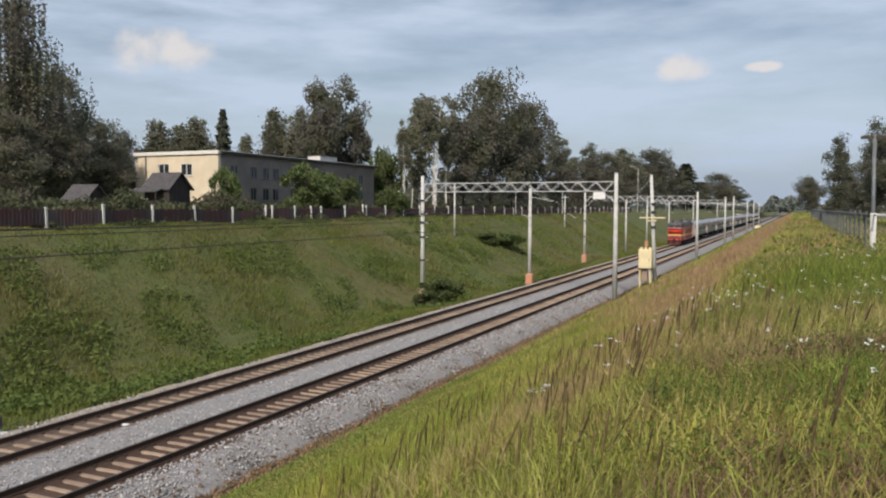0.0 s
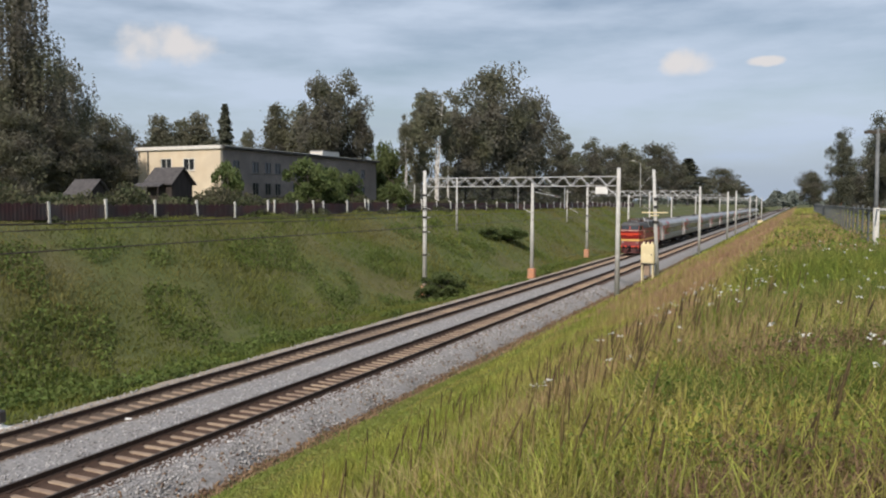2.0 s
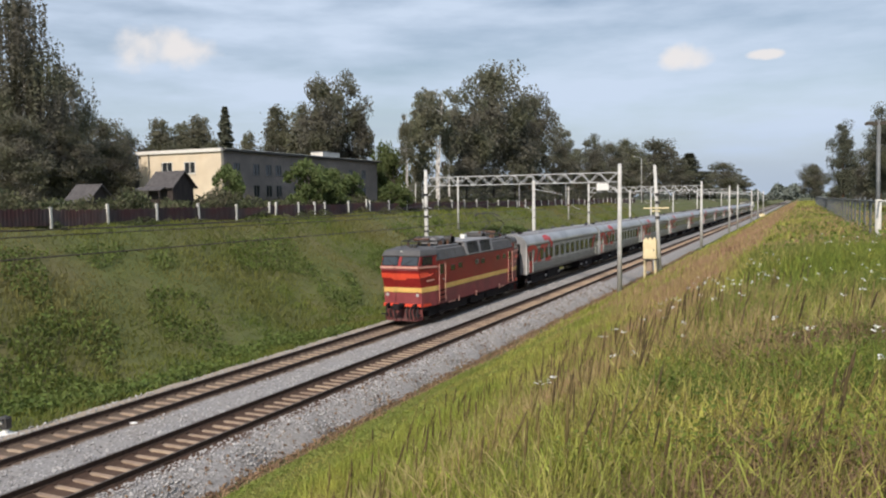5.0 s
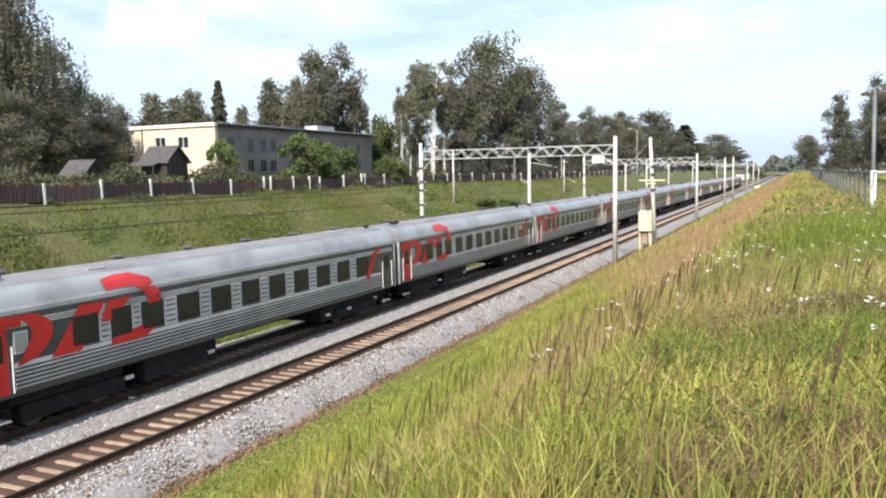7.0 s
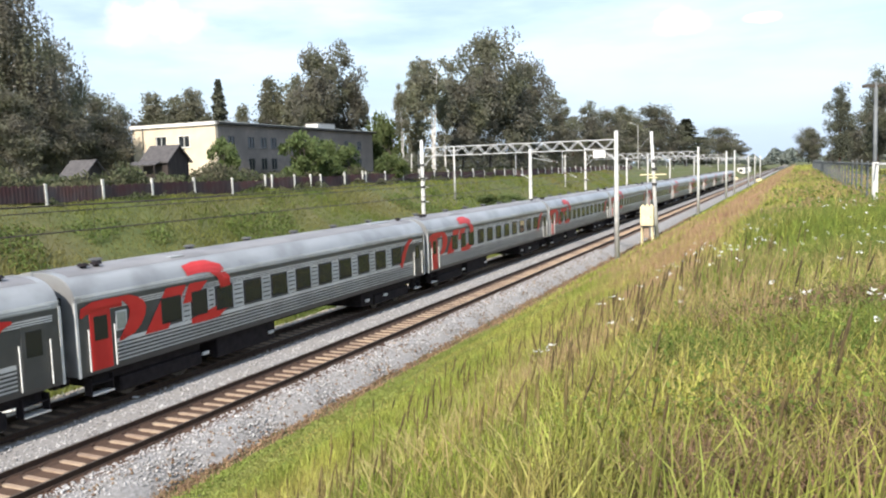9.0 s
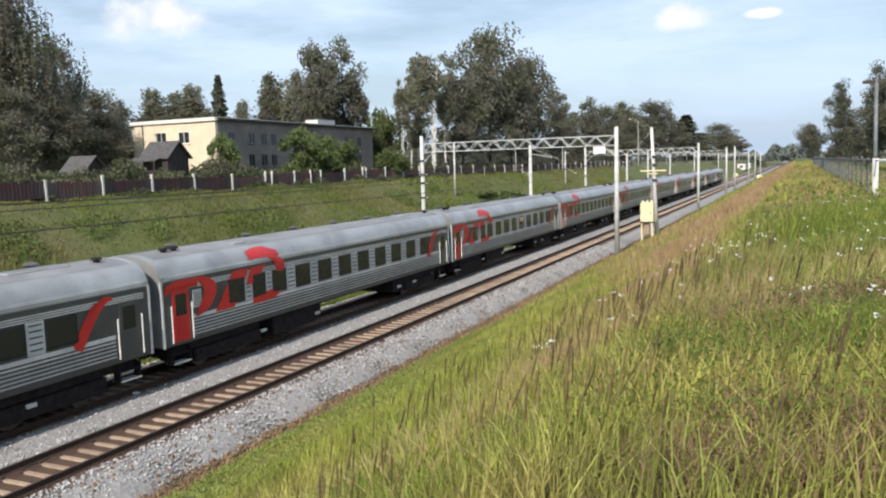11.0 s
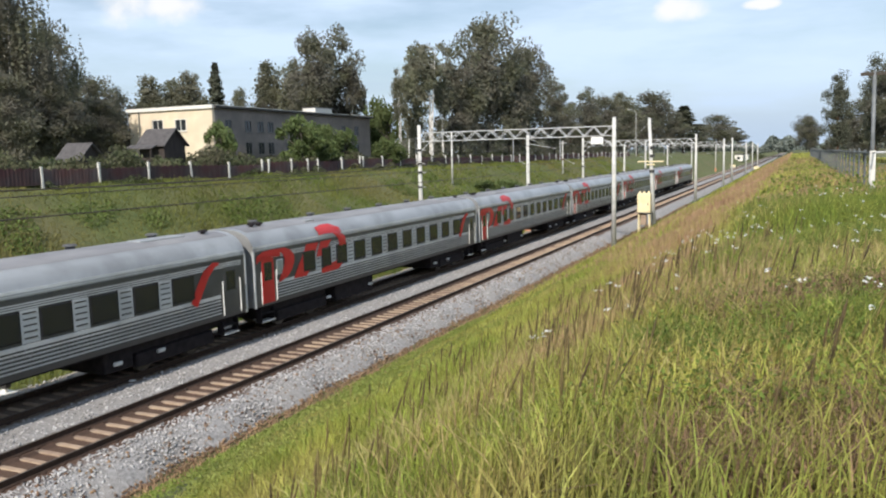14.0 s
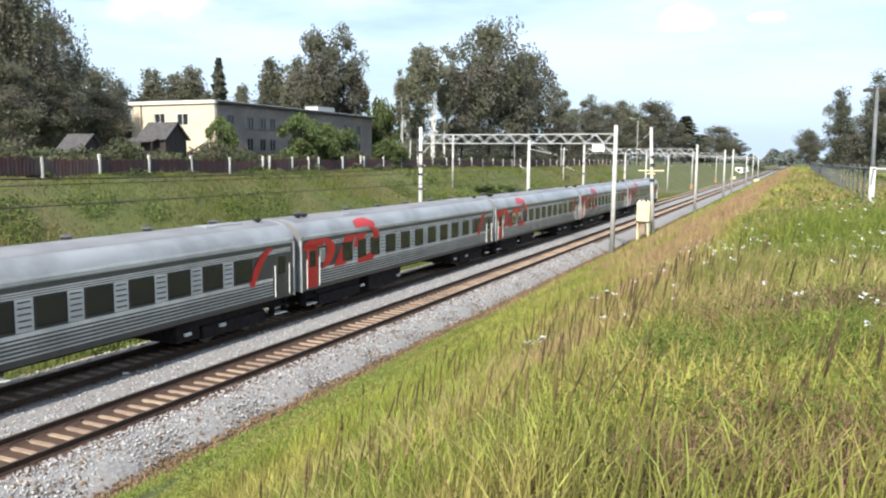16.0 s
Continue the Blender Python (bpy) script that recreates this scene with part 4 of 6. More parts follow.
    bogie(c, 3.9, (1.2,), 0.475)
    bogie(c, COACH - 3.9, (1.2,), 0.475)
    for y in (3.0, 7.5, 11.0, 14.5, 18.0, 21.6):
        v = part("roof_vent", rodded((-0.55, y, 4.26), (-0.55, y, 4.44), 0.16, 0.16, 10), M["roof_grey"], roof, "dark roof ventilator")
        part("cap", rodded((-0.55, y, 4.44), (-0.55, y, 4.50), 0.25, 0.18, 10), M["roof_grey"], v)
    for y in (1.6, 2.1, 23.2):
        v = part("roof_vent", rodded((0.45, y, 4.28), (0.45, y, 4.42), 0.10, 0.10, 8), M["under"], roof, "black roof ventilator")
        part("cap", rodded((0.45, y, 4.42), (0.45, y, 4.50), 0.2, 0.14, 8), M["under"], v)
    part("roof_hatch", boxed(0.25, 0.85, 5.0, 5.7, 4.2, 4.33, 0.02), M["coach_roof"], roof)
    part("roof_hatch", boxed(-0.2, 0.5, 20.0, 22.2, 4.3, 4.40, 0.03), M["coach_roof"], roof)
    return c


LEVELS = ((0.95, 0.97), (1.20, 0.95), (1.77, 0.92), (2.10, 0.90), (2.62, 0.72), (2.92, 0.63), (3.10, 0.58), (3.34, 0.55), (3.92, 0.82))
LOCO = 18.4
CAB_X, SIDE_X = 1.22, 1.475


def nose(z):
    return float(np.interp(z, [l[0] for l in LEVELS], [l[1] for l in LEVELS]))


def ring(z, off=0.0):
    """The locomotive's outline at the height z, both cabs."""
    f, wf, w = nose(z) - off, CAB_X + off, SIDE_X + off
    return [(-wf, f), (-0.6, f - 0.05), (0.6, f - 0.05), (wf, f), (w, 2.3), (w, LOCO - 2.3), (wf, LOCO - f), (0.6, LOCO - f + 0.05), (-0.6, LOCO - f + 0.05), (-wf, LOCO - f), (-w, LOCO - 2.3), (-w, 2.3)]


def cab_ring(end, front, inset, back):
    """The outline of one cab, from its front to back."""
    wf, w = CAB_X - inset, SIDE_X - inset
    pts = [(-wf, front), (-0.5, front - 0.05), (0.5, front - 0.05), (wf, front), (w, 2.3), (w, back), (-w, back), (-w, 2.3)]
    return [(x, LOCO - y) for x, y in pts[::-1]] if end else pts


def oblong(x, a, b):
    return [(-x, a), (x, a), (x, b), (-x, b)]


def loft(bm, rings):
    """Skin between closed outlines of (x, y) at rising heights."""
    made = [[bm.verts.new((x, y, z)) for x, y in pts] for z, pts in rings]
    n = len(made[0])
    for a, b in zip(made, made[1:]):
        for i in range(n):
            bm.faces.new((a[i], a[(i + 1) % n], b[(i + 1) % n], b[i]))
    bm.faces.new(made[0][::-1]), bm.faces.new(made[-1])
    return bm


def side_x(y):
    return float(np.interp(y, (0.6, 2.3), (CAB_X, SIDE_X)))


def loco_end(c, body, roof, end):
    """Nose, windows, door, plough and pantograph of one end."""
    def at(x, y, z):
        return (x, LOCO - y if end else y, z)

    def patch(name, quads, material, label="", parent=body, thick=0.03):
        bm = bmesh.new()
        for quad in quads:
            a = [bm.verts.new(at(*p)) for p in quad]
            cen = sum((v.co for v in a), Vector()) / len(a)
            inner = Vector((0, LOCO - 3.0 if end else 3.0, cen.z))
            b = [bm.verts.new(v.co - (v.co - inner).normalized() * thick) for v in a]
            n = len(a)
            bm.faces.new(a), bm.faces.new(b[::-1])
            for i in range(n):
                bm.faces.new((a[i], a[(i + 1) % n], b[(i + 1) % n], b[i]))
        return part(name, bm, material, parent, label)

    def front(x0, x1, z0, z1, off=0.02, low0=None, low1=None):
        """A quad on the nose, which bulges a little in the middle."""
        def y(x, z):
            return nose(z) - 0.05 * min(1.0, (CAB_X - abs(x)) / (CAB_X - 0.6)) - off
        a, b = (x0 if low0 is None else low0), (x1 if low1 is None else low1)
        return [(a, y(a, z0), z0), (b, y(b, z0), z0), (x1, y(x1, z1), z1), (x0, y(x0, z1), z1)]

    def flank(s, ya, za, yb, zb, yc, zc, yd, zd, off=0.02):
        return [(s * (side_x(y) + off), y, z) for y, z in ((ya, za), (yb, zb), (yc, zc), (yd, zd))]
    strips = ((-CAB_X, -0.6), (-0.6, 0.6), (0.6, CAB_X))
    patch("nose_band", [front(a, b, 2.64, 2.93) for a, b in strips], M["bright_red"], "bright orange-red nose band")
    patch("nose_point", [front(-0.60, 0.42, 2.52, 2.64, 0.02, -0.45, 0.30)], M["bright_red"])
    patch("belt_moulding", [front(a, b, 3.22, 3.34, 0.06) for a, b in strips], M["pink"], "pale pink belt moulding", thick=0.09)
    patch("under_belt", [front(a, b, 3.10, 3.21, 0.035) for a, b in strips], M["dull_red"], "", thick=0.06)
    # buffer beam: its sunlit top edge is painted in as the brighter red
    patch("buffer_beam", [front(a, b, 0.96, 1.14, 0.10) for a, b in strips], M["bright_red"], "orange-red buffer beam, sunlight put into its colour", thick=0.16)
    for a, b in ((-1.18, -0.70), (-0.62, 0.16), (0.24, 1.18)):
        pts = sorted({a, b, *[q for q in (-0.6, 0.6) if a < q < b]})
        patch("nose_panel", [front(u, v, 1.82, 2.06, 0.045) for u, v in zip(pts, pts[1:])], M["yellow"], "raised yellow panel")
    part("lower_edge", boxed(-1.0, 1.0, *sorted((at(0, 0.86, 0)[1], at(0, 0.98, 0)[1])), 1.14, 1.19), M["dull_red"], body)
    for s in (-1, 1):
        patch("side_band", [flank(s, 0.70, 2.64, 1.75, 2.72, 2.62, 2.96, 0.62, 2.93)], M["bright_red"], "bright orange-red band")
        patch("belt_moulding", [flank(s, 0.54, 3.22, 2.62, 3.16, 2.62, 3.25, 0.54, 3.34, 0.05)], M["pink"], "", thick=0.08)
        # the beam's painted sunlit edge carried round the corner
        patch("buffer_corner", [flank(s, 0.95, 0.96, 1.85, 0.97, 1.70, 1.10, 0.95, 1.14, 0.03)], M["bright_red"])
        fr = patch("windscreen", [front(*sorted((s * 0.09, s * 0.6)), 3.37, 3.90, 0.012), front(*sorted((s * 0.6, s * 1.19)), 3.37, 3.90, 0.012)], M["rubber"], "dark-framed windscreen")
        patch("windscreen_glass", [front(*sorted((s * 0.15, s * 0.6)), 3.42, 3.85, 0.02), front(*sorted((s * 0.6, s * 1.10)), 3.42, 3.85, 0.02)], M["screen"], "", fr)
        part("wiper", rodded(at(s * 0.3, nose(3.4) - 0.09, 3.42), at(s * 0.85, nose(3.7) - 0.08, 3.74), 0.012, 0.012, 5), M["rubber"], body)
        win = patch("cab_side_window", [flank(s, 0.86, 3.36, 1.98, 3.36, 1.98, 3.86, 0.98, 3.86, 0.012)], M["rubber"], "dark cab side window")
        for ya, yb, yc, yd in ((0.92, 1.36, 1.36, 1.02), (1.42, 1.93, 1.93, 1.42)):
            patch("pane", [flank(s, ya, 3.40, yb, 3.40, yc, 3.82, yd, 3.82, 0.02)], M["coach_pane"], "", win)
        patch("nameplate", [flank(s, 1.35, 2.40, 2.15, 2.42, 2.15, 2.50, 1.35, 2.48)], M["pink"], "pale raised lettering bar")
        lamp = patch("headlamp", [[(s * 0.98 + dx * 0.17, nose(1.6) - .06, 1.62 + dz * 0.19) for dx, dz in ((-1, -.4), (-.4, -1), (.4, -1), (1, -.4), (1, .4), (.4, 1), (-.4, 1), (-1, .4))]], M["dull_red"], "round headlamp in a dull red housing", thick=0.12)
        patch("lens", [[(s * 0.98 + dx * 0.10, nose(1.6) - .07, 1.65 + dz * 0.10) for dx, dz in ((-1, -.4), (-.4, -1), (.4, -1), (1, -.4), (1, .4), (.4, 1), (-.4, 1), (-1, .4))]], M["lamp"], "", lamp)
        part("buffer", rodded(at(s * 0.88, 0.95, 1.05), at(s * 0.88, 0.58, 1.05), 0.10, 0.10, 12), M["under"], c)
        part("step_iron", boxed(*sorted((s * 1.0, s * 1.25)), *sorted((at(0, 0.5, 0)[1], at(0, 0.8, 0)[1])), 0.5, 0.54), M["under"], c)
        ya, yb = sorted((at(0, 2.76, 0)[1], at(0, 3.55, 0)[1]))
        d = part("door", boxed(s * SIDE_X - 0.02, s * SIDE_X + 0.022, ya, yb, 1.10, 3.42, 0.008), M["red"], body, "dark red recessed side door")
        part("pane", boxed(s * SIDE_X - 0.01, s * SIDE_X + 0.028, ya + 0.12, yb - 0.12, 2.72, 3.30), M["coach_pane"], d)
        part("handle", boxed(s * SIDE_X - 0.01, s * SIDE_X + 0.06, yb - 0.22, yb - 0.08, 2.36, 2.42), M["coach_light"], d)
        for yy in (ya - 0.05, yb + 0.05):
            part("handrail", rodded((s * 1.545, yy, 1.05), (s * 1.545, yy, 3.36), 0.018, 0.018, 6), M["pink"], body, "pale handrail")
        for z in (0.45, 0.80, 1.12, 1.42, 1.70):
            part("footstep", boxed(s * 1.46 - 0.10, s * 1.46 + 0.09, ya + 0.08, yb - 0.08, z, z + 0.07), M["under"], c)
    bm = bmesh.new()
    pl = [at(x, y, z) for x, y, z in ((-1.25, 1.0, 0.2), (-0.9, 0.66, 0.14), (0.9, 0.66, 0.14), (1.25, 1.0, 0.2), (-1.2, 1.05, 0.80), (-0.9, 0.86, 0.84), (0.9, 0.86, 0.84), (1.2, 1.05, 0.80))]
    v = [bm.verts.new(p) for p in pl]
    for f in ((0, 1, 5, 4), (1, 2, 6, 5), (2, 3, 7, 6), (0, 3, 7, 4)):
        bm.faces.new([v[i] for i in f])
    bm.faces.new((v[0], v[1], v[2], v[3])), bm.faces.new((v[4], v[5], v[6], v[7]))
    part("snow_plough", bm, M["plough"], c, "dirty dark red snow plough")
    coupler = part("coupler", boxed(-0.17, 0.17, *sorted((at(0, 0.10, 0)[1], at(0, 1.0, 0)[1])), 0.90, 1.16, 0.03), M["under"], c)
    part("coupler_jaw", boxed(-0.24, 0.22, *sorted((at(0, -0.02, 0)[1], at(0, 0.26, 0)[1])), 0.84, 1.20, 0.06), M["under"], coupler)
    for x, z1 in ((-0.95, 0.42), (-0.70, 0.36), (-0.42, 0.30), (0.38, 0.34), (0.62, 0.28), (0.84, 0.40), (1.05, 0.36)):
        hose = bmesh.new()
        rod(hose, at(x, 0.80, 0.98), at(x + 0.05, 0.52, 0.72), 0.04, 0.04, 6)
        rod(hose, at(x + 0.05, 0.52, 0.72), at(x + 0.12, 0.54, z1), 0.04, 0.055, 6)
        part("brake_hose", hose, M["rubber"], c)
    for x in (-0.8, 0.0, 0.8):
        part("plough_rib", boxed(x - 0.04, x + 0.04, *sorted((at(0, 0.62, 0)[1], at(0, 0.95, 0)[1])), 0.16, 0.80), M["plough"], c)
    part("roof_lamp", rodded(at(0, 1.3, 4.10), at(0, 0.84, 4.10), 0.13, 0.13, 12), M["lamp"], roof, "round roof headlamp")
    for x in (0.25, 0.55):
        part("horn", rodded(at(x, 1.9, 4.46), at(x, 1.45, 4.46), 0.05, 0.10, 8), M["dark_steel"], roof)
    part("antenna", rodded(at(-0.5, 1.8, 4.35), at(-0.5, 1.8, 4.62), 0.03, 0.03, 6), M["dark_steel"], roof)
    # pantograph: folded at the leading end, raised to the wire at the trailing one
    p = part("pantograph", boxed(-0.75, 0.75, *sorted((at(0, 3.0, 0)[1], at(0, 4.6, 0)[1])), 4.60, 4.66), M["dark_steel"], roof, "dark raised pantograph" if end else "dark folded pantograph")
    part("spring_gear", rodded(at(-0.5, 3.5, 4.74), at(0.5, 3.5, 4.74), 0.10, 0.10, 8), M["insulator"], p)
    for x in (-0.7, 0.7):
        for y in (3.1, 4.5):
            part("insulator", rodded(at(x, y, 4.30), at(x, y, 4.60), 0.10, 0.07, 8), M["insulator"], p)
        knee, head = ((1.75, 5.35), (4.0, 6.08)) if end else ((1.95, 4.72), (4.1, 4.84))
        part("lower_arm", rodded(at(x, 3.4, 4.68), at(x * 0.8, *knee), 0.038, 0.032, 6), M["dark_steel"], p)
        part("upper_arm", rodded(at(x * 0.8, *knee), at(x * 0.5, *head), 0.022, 0.018, 6), M["dark_steel"], p)
    for y in (-0.18, 0.18):
        bow = bmesh.new()
        z = head[1] + 0.04
        for x0, z0, x1, z1 in ((-0.62, z, 0.62, z), (-0.62, z, -0.98, z - 0.22), (0.62, z, 0.98, z - 0.22)):
            rod(bow, at(x0, head[0] + y, z0), at(x1, head[0] + y, z1), 0.03, 0.03, 6)
        part("collector_bow", bow, M["dark_steel"], p)
    # roof gear between the pantograph and the intakes
    part("roof_casing", boxed(-0.75, 0.35, *sorted((at(0, 4.9, 0)[1], at(0, 6.2, 0)[1])), 4.30, 4.84, 0.10), M["silver"], roof, "pale grey resistor casing")
    gear = bmesh.new()
    for k in range(3):
        rod(gear, at(-0.6, 6.35 + 0.16 * k, 4.62), at(0.75, 6.35 + 0.16 * k, 4.62), 0.22, 0.22, 12)
    part("switch_gear", gear, M["dark_steel"], roof, "dark ribbed switch gear")
    for x, y, z in ((0.7, 4.85, 4.66), (0.85, 5.5, 4.62), (-0.9, 5.4, 4.75), (0.55, 6.75, 4.95), (-0.3, 6.75, 4.85)):
        part("insulator", rodded(at(x, y, 4.26), at(x, y, z), 0.10, 0.06, 8), M["insulator"], roof)
    part("bus_bar", rodded(at(0.7, 4.6, 4.68), at(0.55, 6.8, 4.96), 0.025, 0.025, 6), M["dark_steel"], roof)
    part("roof_walkway", boxed(-1.1, -0.8, *sorted((at(0, 2.9, 0)[1], at(0, 6.8, 0)[1])), 4.36, 4.40), M["dark_steel"], roof)
    part("cable_run", rodded(at(1.0, 2.9, 4.33), at(1.0, 6.8, 4.33), 0.045, 0.045, 6), M["silver"], roof)
    for y in (4.0, 5.4):
        for s in (-1, 1):
            part("roof_seam", rodded(at(s * 1.505, y, 3.62), at(s * 1.328, y, 4.15), 0.014, 0.014, 5), M["dark_steel"], roof)


def build_loco():
    c = thing("electric_locomotive", "red electric locomotive with yellow stripe and grey roof", "locomotive")
    body = part("body", loft(bmesh.new(), [(z, ring(z)) for z in (1.77, 2.10, 2.62, 2.92, 3.10, 3.34, 3.58)]), M["red"], c)
    part("lower_body", loft(bmesh.new(), [(z, ring(z)) for z in (0.95, 1.20, 1.77)]), M["dull_red"], c, "dusty red lower panels")
    roof = part("roof", loft(bmesh.new(), [(3.55, oblong(1.50, 2.46, LOCO - 2.46)), (3.61, oblong(1.50, 2.46, LOCO - 2.46)), (4.16, oblong(1.32, 2.60, LOCO - 2.60)), (4.30, oblong(0.8, 2.7, LOCO - 2.7))]), M["roof_grey"], c, "grey sloped roof")
    part("yellow_stripe", loft(bmesh.new(), [(1.79, ring(1.79, 0.012)), (2.08, ring(2.08, 0.012))]), M["yellow"], body, "yellow waist stripe")
    part("skirt_band", loft(bmesh.new(), [(0.93, ring(0.95, 0.02)), (1.00, ring(1.00, 0.02))]), M["dull_red"], body)
    for end in (0, 1):
        part("cab_top", loft(bmesh.new(), [(3.575, cab_ring(end, nose(3.575), 0, 2.5)), (3.92, cab_ring(end, nose(3.92), 0.0, 2.5))]), M["red"], body)
        part("cab_roof", loft(bmesh.new(), [(3.91, cab_ring(end, 0.77, -0.03, 2.62)), (3.97, cab_ring(end, 0.77, -0.03, 2.62)), (4.24, cab_ring(end, 0.95, 0.07, 2.72)), (4.38, cab_ring(end, 1.60, 0.42, 2.85))]), M["roof_grey"], roof, "grey cab roof")
        loco_end(c, body, roof, end)
    for s in (-1, 1):
        for y, z in ((4.83, 2.97), (6.00, 3.02), (8.80, 3.02), (9.92, 3.0), (12.78, 3.03), (14.1, 3.02)):
            w = part("porthole", boxed(s * SIDE_X - 0.01, s * SIDE_X + 0.014, y - 0.40, y + 0.40, z - 0.22, z + 0.22, 0.012), M["red"], body, "small side window with rounded corners")
            part("pane", boxed(s * SIDE_X - 0.01, s * SIDE_X + 0.02, y - 0.34, y + 0.34, z - 0.17, z + 0.17, 0.016), M["coach_pane"], w)
        for a, b in ((7.35, 9.2), (9.58, 11.45)):
            g = bmesh.new()
            for k in range(9):
                z = 3.68 + 0.084 * k
                x = s * (1.52 - 0.195 * (z - 3.6) / 0.84)
                box(g, x - 0.03, x + 0.03, a, b, z, z + 0.035)
            lv = part("louvre", g, M["louvre"], roof, "louvred air intake")
            # solid black box behind the blades, added in place of the intake's shade
            part("louvre_shadow_box", boxed(*sorted((s * 1.20, s * 1.308)), a, b, 3.66, 4.42), M["rubber"], lv, "black box standing in for shade behind the blades")
            for z, x in ((3.63, 1.513), (4.43, 1.325)):
                part("louvre_rail", rodded((s * x, a - 0.1, z), (s * x, b + 0.1, z), 0.035, 0.035, 6), M["silver"], lv)
        for a, b in ((6.98, 7.10), (7.20, 7.34), (9.21, 9.57), (11.46, 11.60), (11.70, 11.82)):
            post = bmesh.new()
            v = [post.verts.new((s * x, y, z)) for x, z in ((1.30, 3.58), (1.525, 3.58), (1.335, 4.46), (1.12, 4.46)) for y in (a, b)]
            for f in ((0, 1, 3, 2), (2, 3, 5, 4), (4, 5, 7, 6), (6, 7, 1, 0), (0, 2, 4, 6), (1, 3, 5, 7)):
                post.faces.new([v[k] for k in f])
            part("louvre_post", post, M["silver"], roof, "silver frame post")
    part("intake_housing", loft(bmesh.new(), [(3.60, oblong(1.20, 6.98, 11.82)), (4.42, oblong(1.20, 6.98, 11.82))]), M["rubber"], roof)
    part("housing_top", loft(bmesh.new(), [(4.40, oblong(1.33, 6.9, 11.9)), (4.47, oblong(1.33, 6.9, 11.9)), (4.54, oblong(0.85, 7.0, 11.8))]), M["silver"], roof, "silver-grey housing top")
    part("vent_stub", boxed(0.1, 0.45, 9.2, 9.6, 4.52, 4.80, 0.03), M["white"], roof, "white vent stub")
    part("underframe", boxed(-1.3, 1.3, 1.2, LOCO - 1.2, 0.72, 0.94), M["under"], c)
    part("battery_box", boxed(-1.38, 1.38, 8.0, 10.4, 0.32, 0.80, 0.04), M["under"], c)
    bogie(c, 4.6, (0.0, 2.2), 0.6)
    bogie(c, LOCO - 4.6, (0.0, 2.2), 0.6)
    for s in (-1, 1):
        for y in (4.3, 13.2):
            part("sand_pipe", boxed(s * 1.42 - 0.04, s * 1.42 + 0.04, y, y + 1.0, 0.84, 0.92), M["pink"], c, "pale step bar")
        for y in (5.7, 8.6, 13.0):
            part("jacking_lug", boxed(s * 1.48 - 0.03, s * 1.48 + 0.03, y, y + 0.08, 0.78, 1.12), M["pink"], c)
    return c


loco = build_loco()
coaches = [build_coach()]
for i in range(1, 13):
    coaches.append(copy_thing(coaches[0], pose(0, 0, 0)))


# ---------------------------------------------------------------- fences, house, shed
def board_fence():
    x = -46.0
    ys = [18.0 + 4.77 * k for k in range(-8, 47)]
    fence = thing("board_fence", "dark weathered board fence with whitewashed concrete posts", "fence")
    bm = boxed(-0.09, 0.09, -0.09, 0.09, -0.4, 1.48, 0.02)
    first = part("post", bm, M["post"], fence, "whitewashed concrete post")
    first.location = (x, ys[0], float(ground_z(x, ys[0])))
    # one bay: boards side by side in a folded sheet, uneven at the top
    bay, last = bmesh.new(), None
    for k in range(64):
        y = 0.12 + 4.53 * k / 63
        d = 0.008 if (k // 2) % 2 else -0.008
        h = 1.14 + 0.04 * math.sin((k // 2) * 2.7) + 0.05 * math.sin((k // 2) * 1.3)
        cut = [bay.verts.new(p) for p in ((d + 0.015, y, 0.03), (d + 0.015, y, h), (d - 0.015, y, h), (d - 0.015, y, 0.03))]
        if last:
            for i in range(4):
                bay.faces.new((last[i], last[(i + 1) % 4], cut[(i + 1) % 4], cut[i]))
        else:
            bay.faces.new(cut)
        last = cut
    bay.faces.new(last[::-1])
    panel = part("board_panel", bay, M["boards"], fence, "dark weathered boards")
    panel.location = (x, ys[0], float(ground_z(x, ys[0])))
    for i, y in enumerate(ys[1:]):
        again("post", first.data, fence, pose(x, y, float(ground_z(x, y)) + rng.normal(0, 0.03), rng.normal(0, 1.2), rng.normal(0, 1.2), 0))
        again("board_panel", panel.data, fence, pose(x, y, float(ground_z(x, y)) + rng.normal(0, 0.05), rng.normal(0, 0.4), 0, 0))
    for y in (61.9, 68.6, 75.3, 79.2):
        again("post", first.data, fence, pose(x + 0.02, y, float(ground_z(x, y)) + rng.normal(0, 0.03), rng.normal(0, 1.5), rng.normal(0, 1.5), 0))


board_fence()


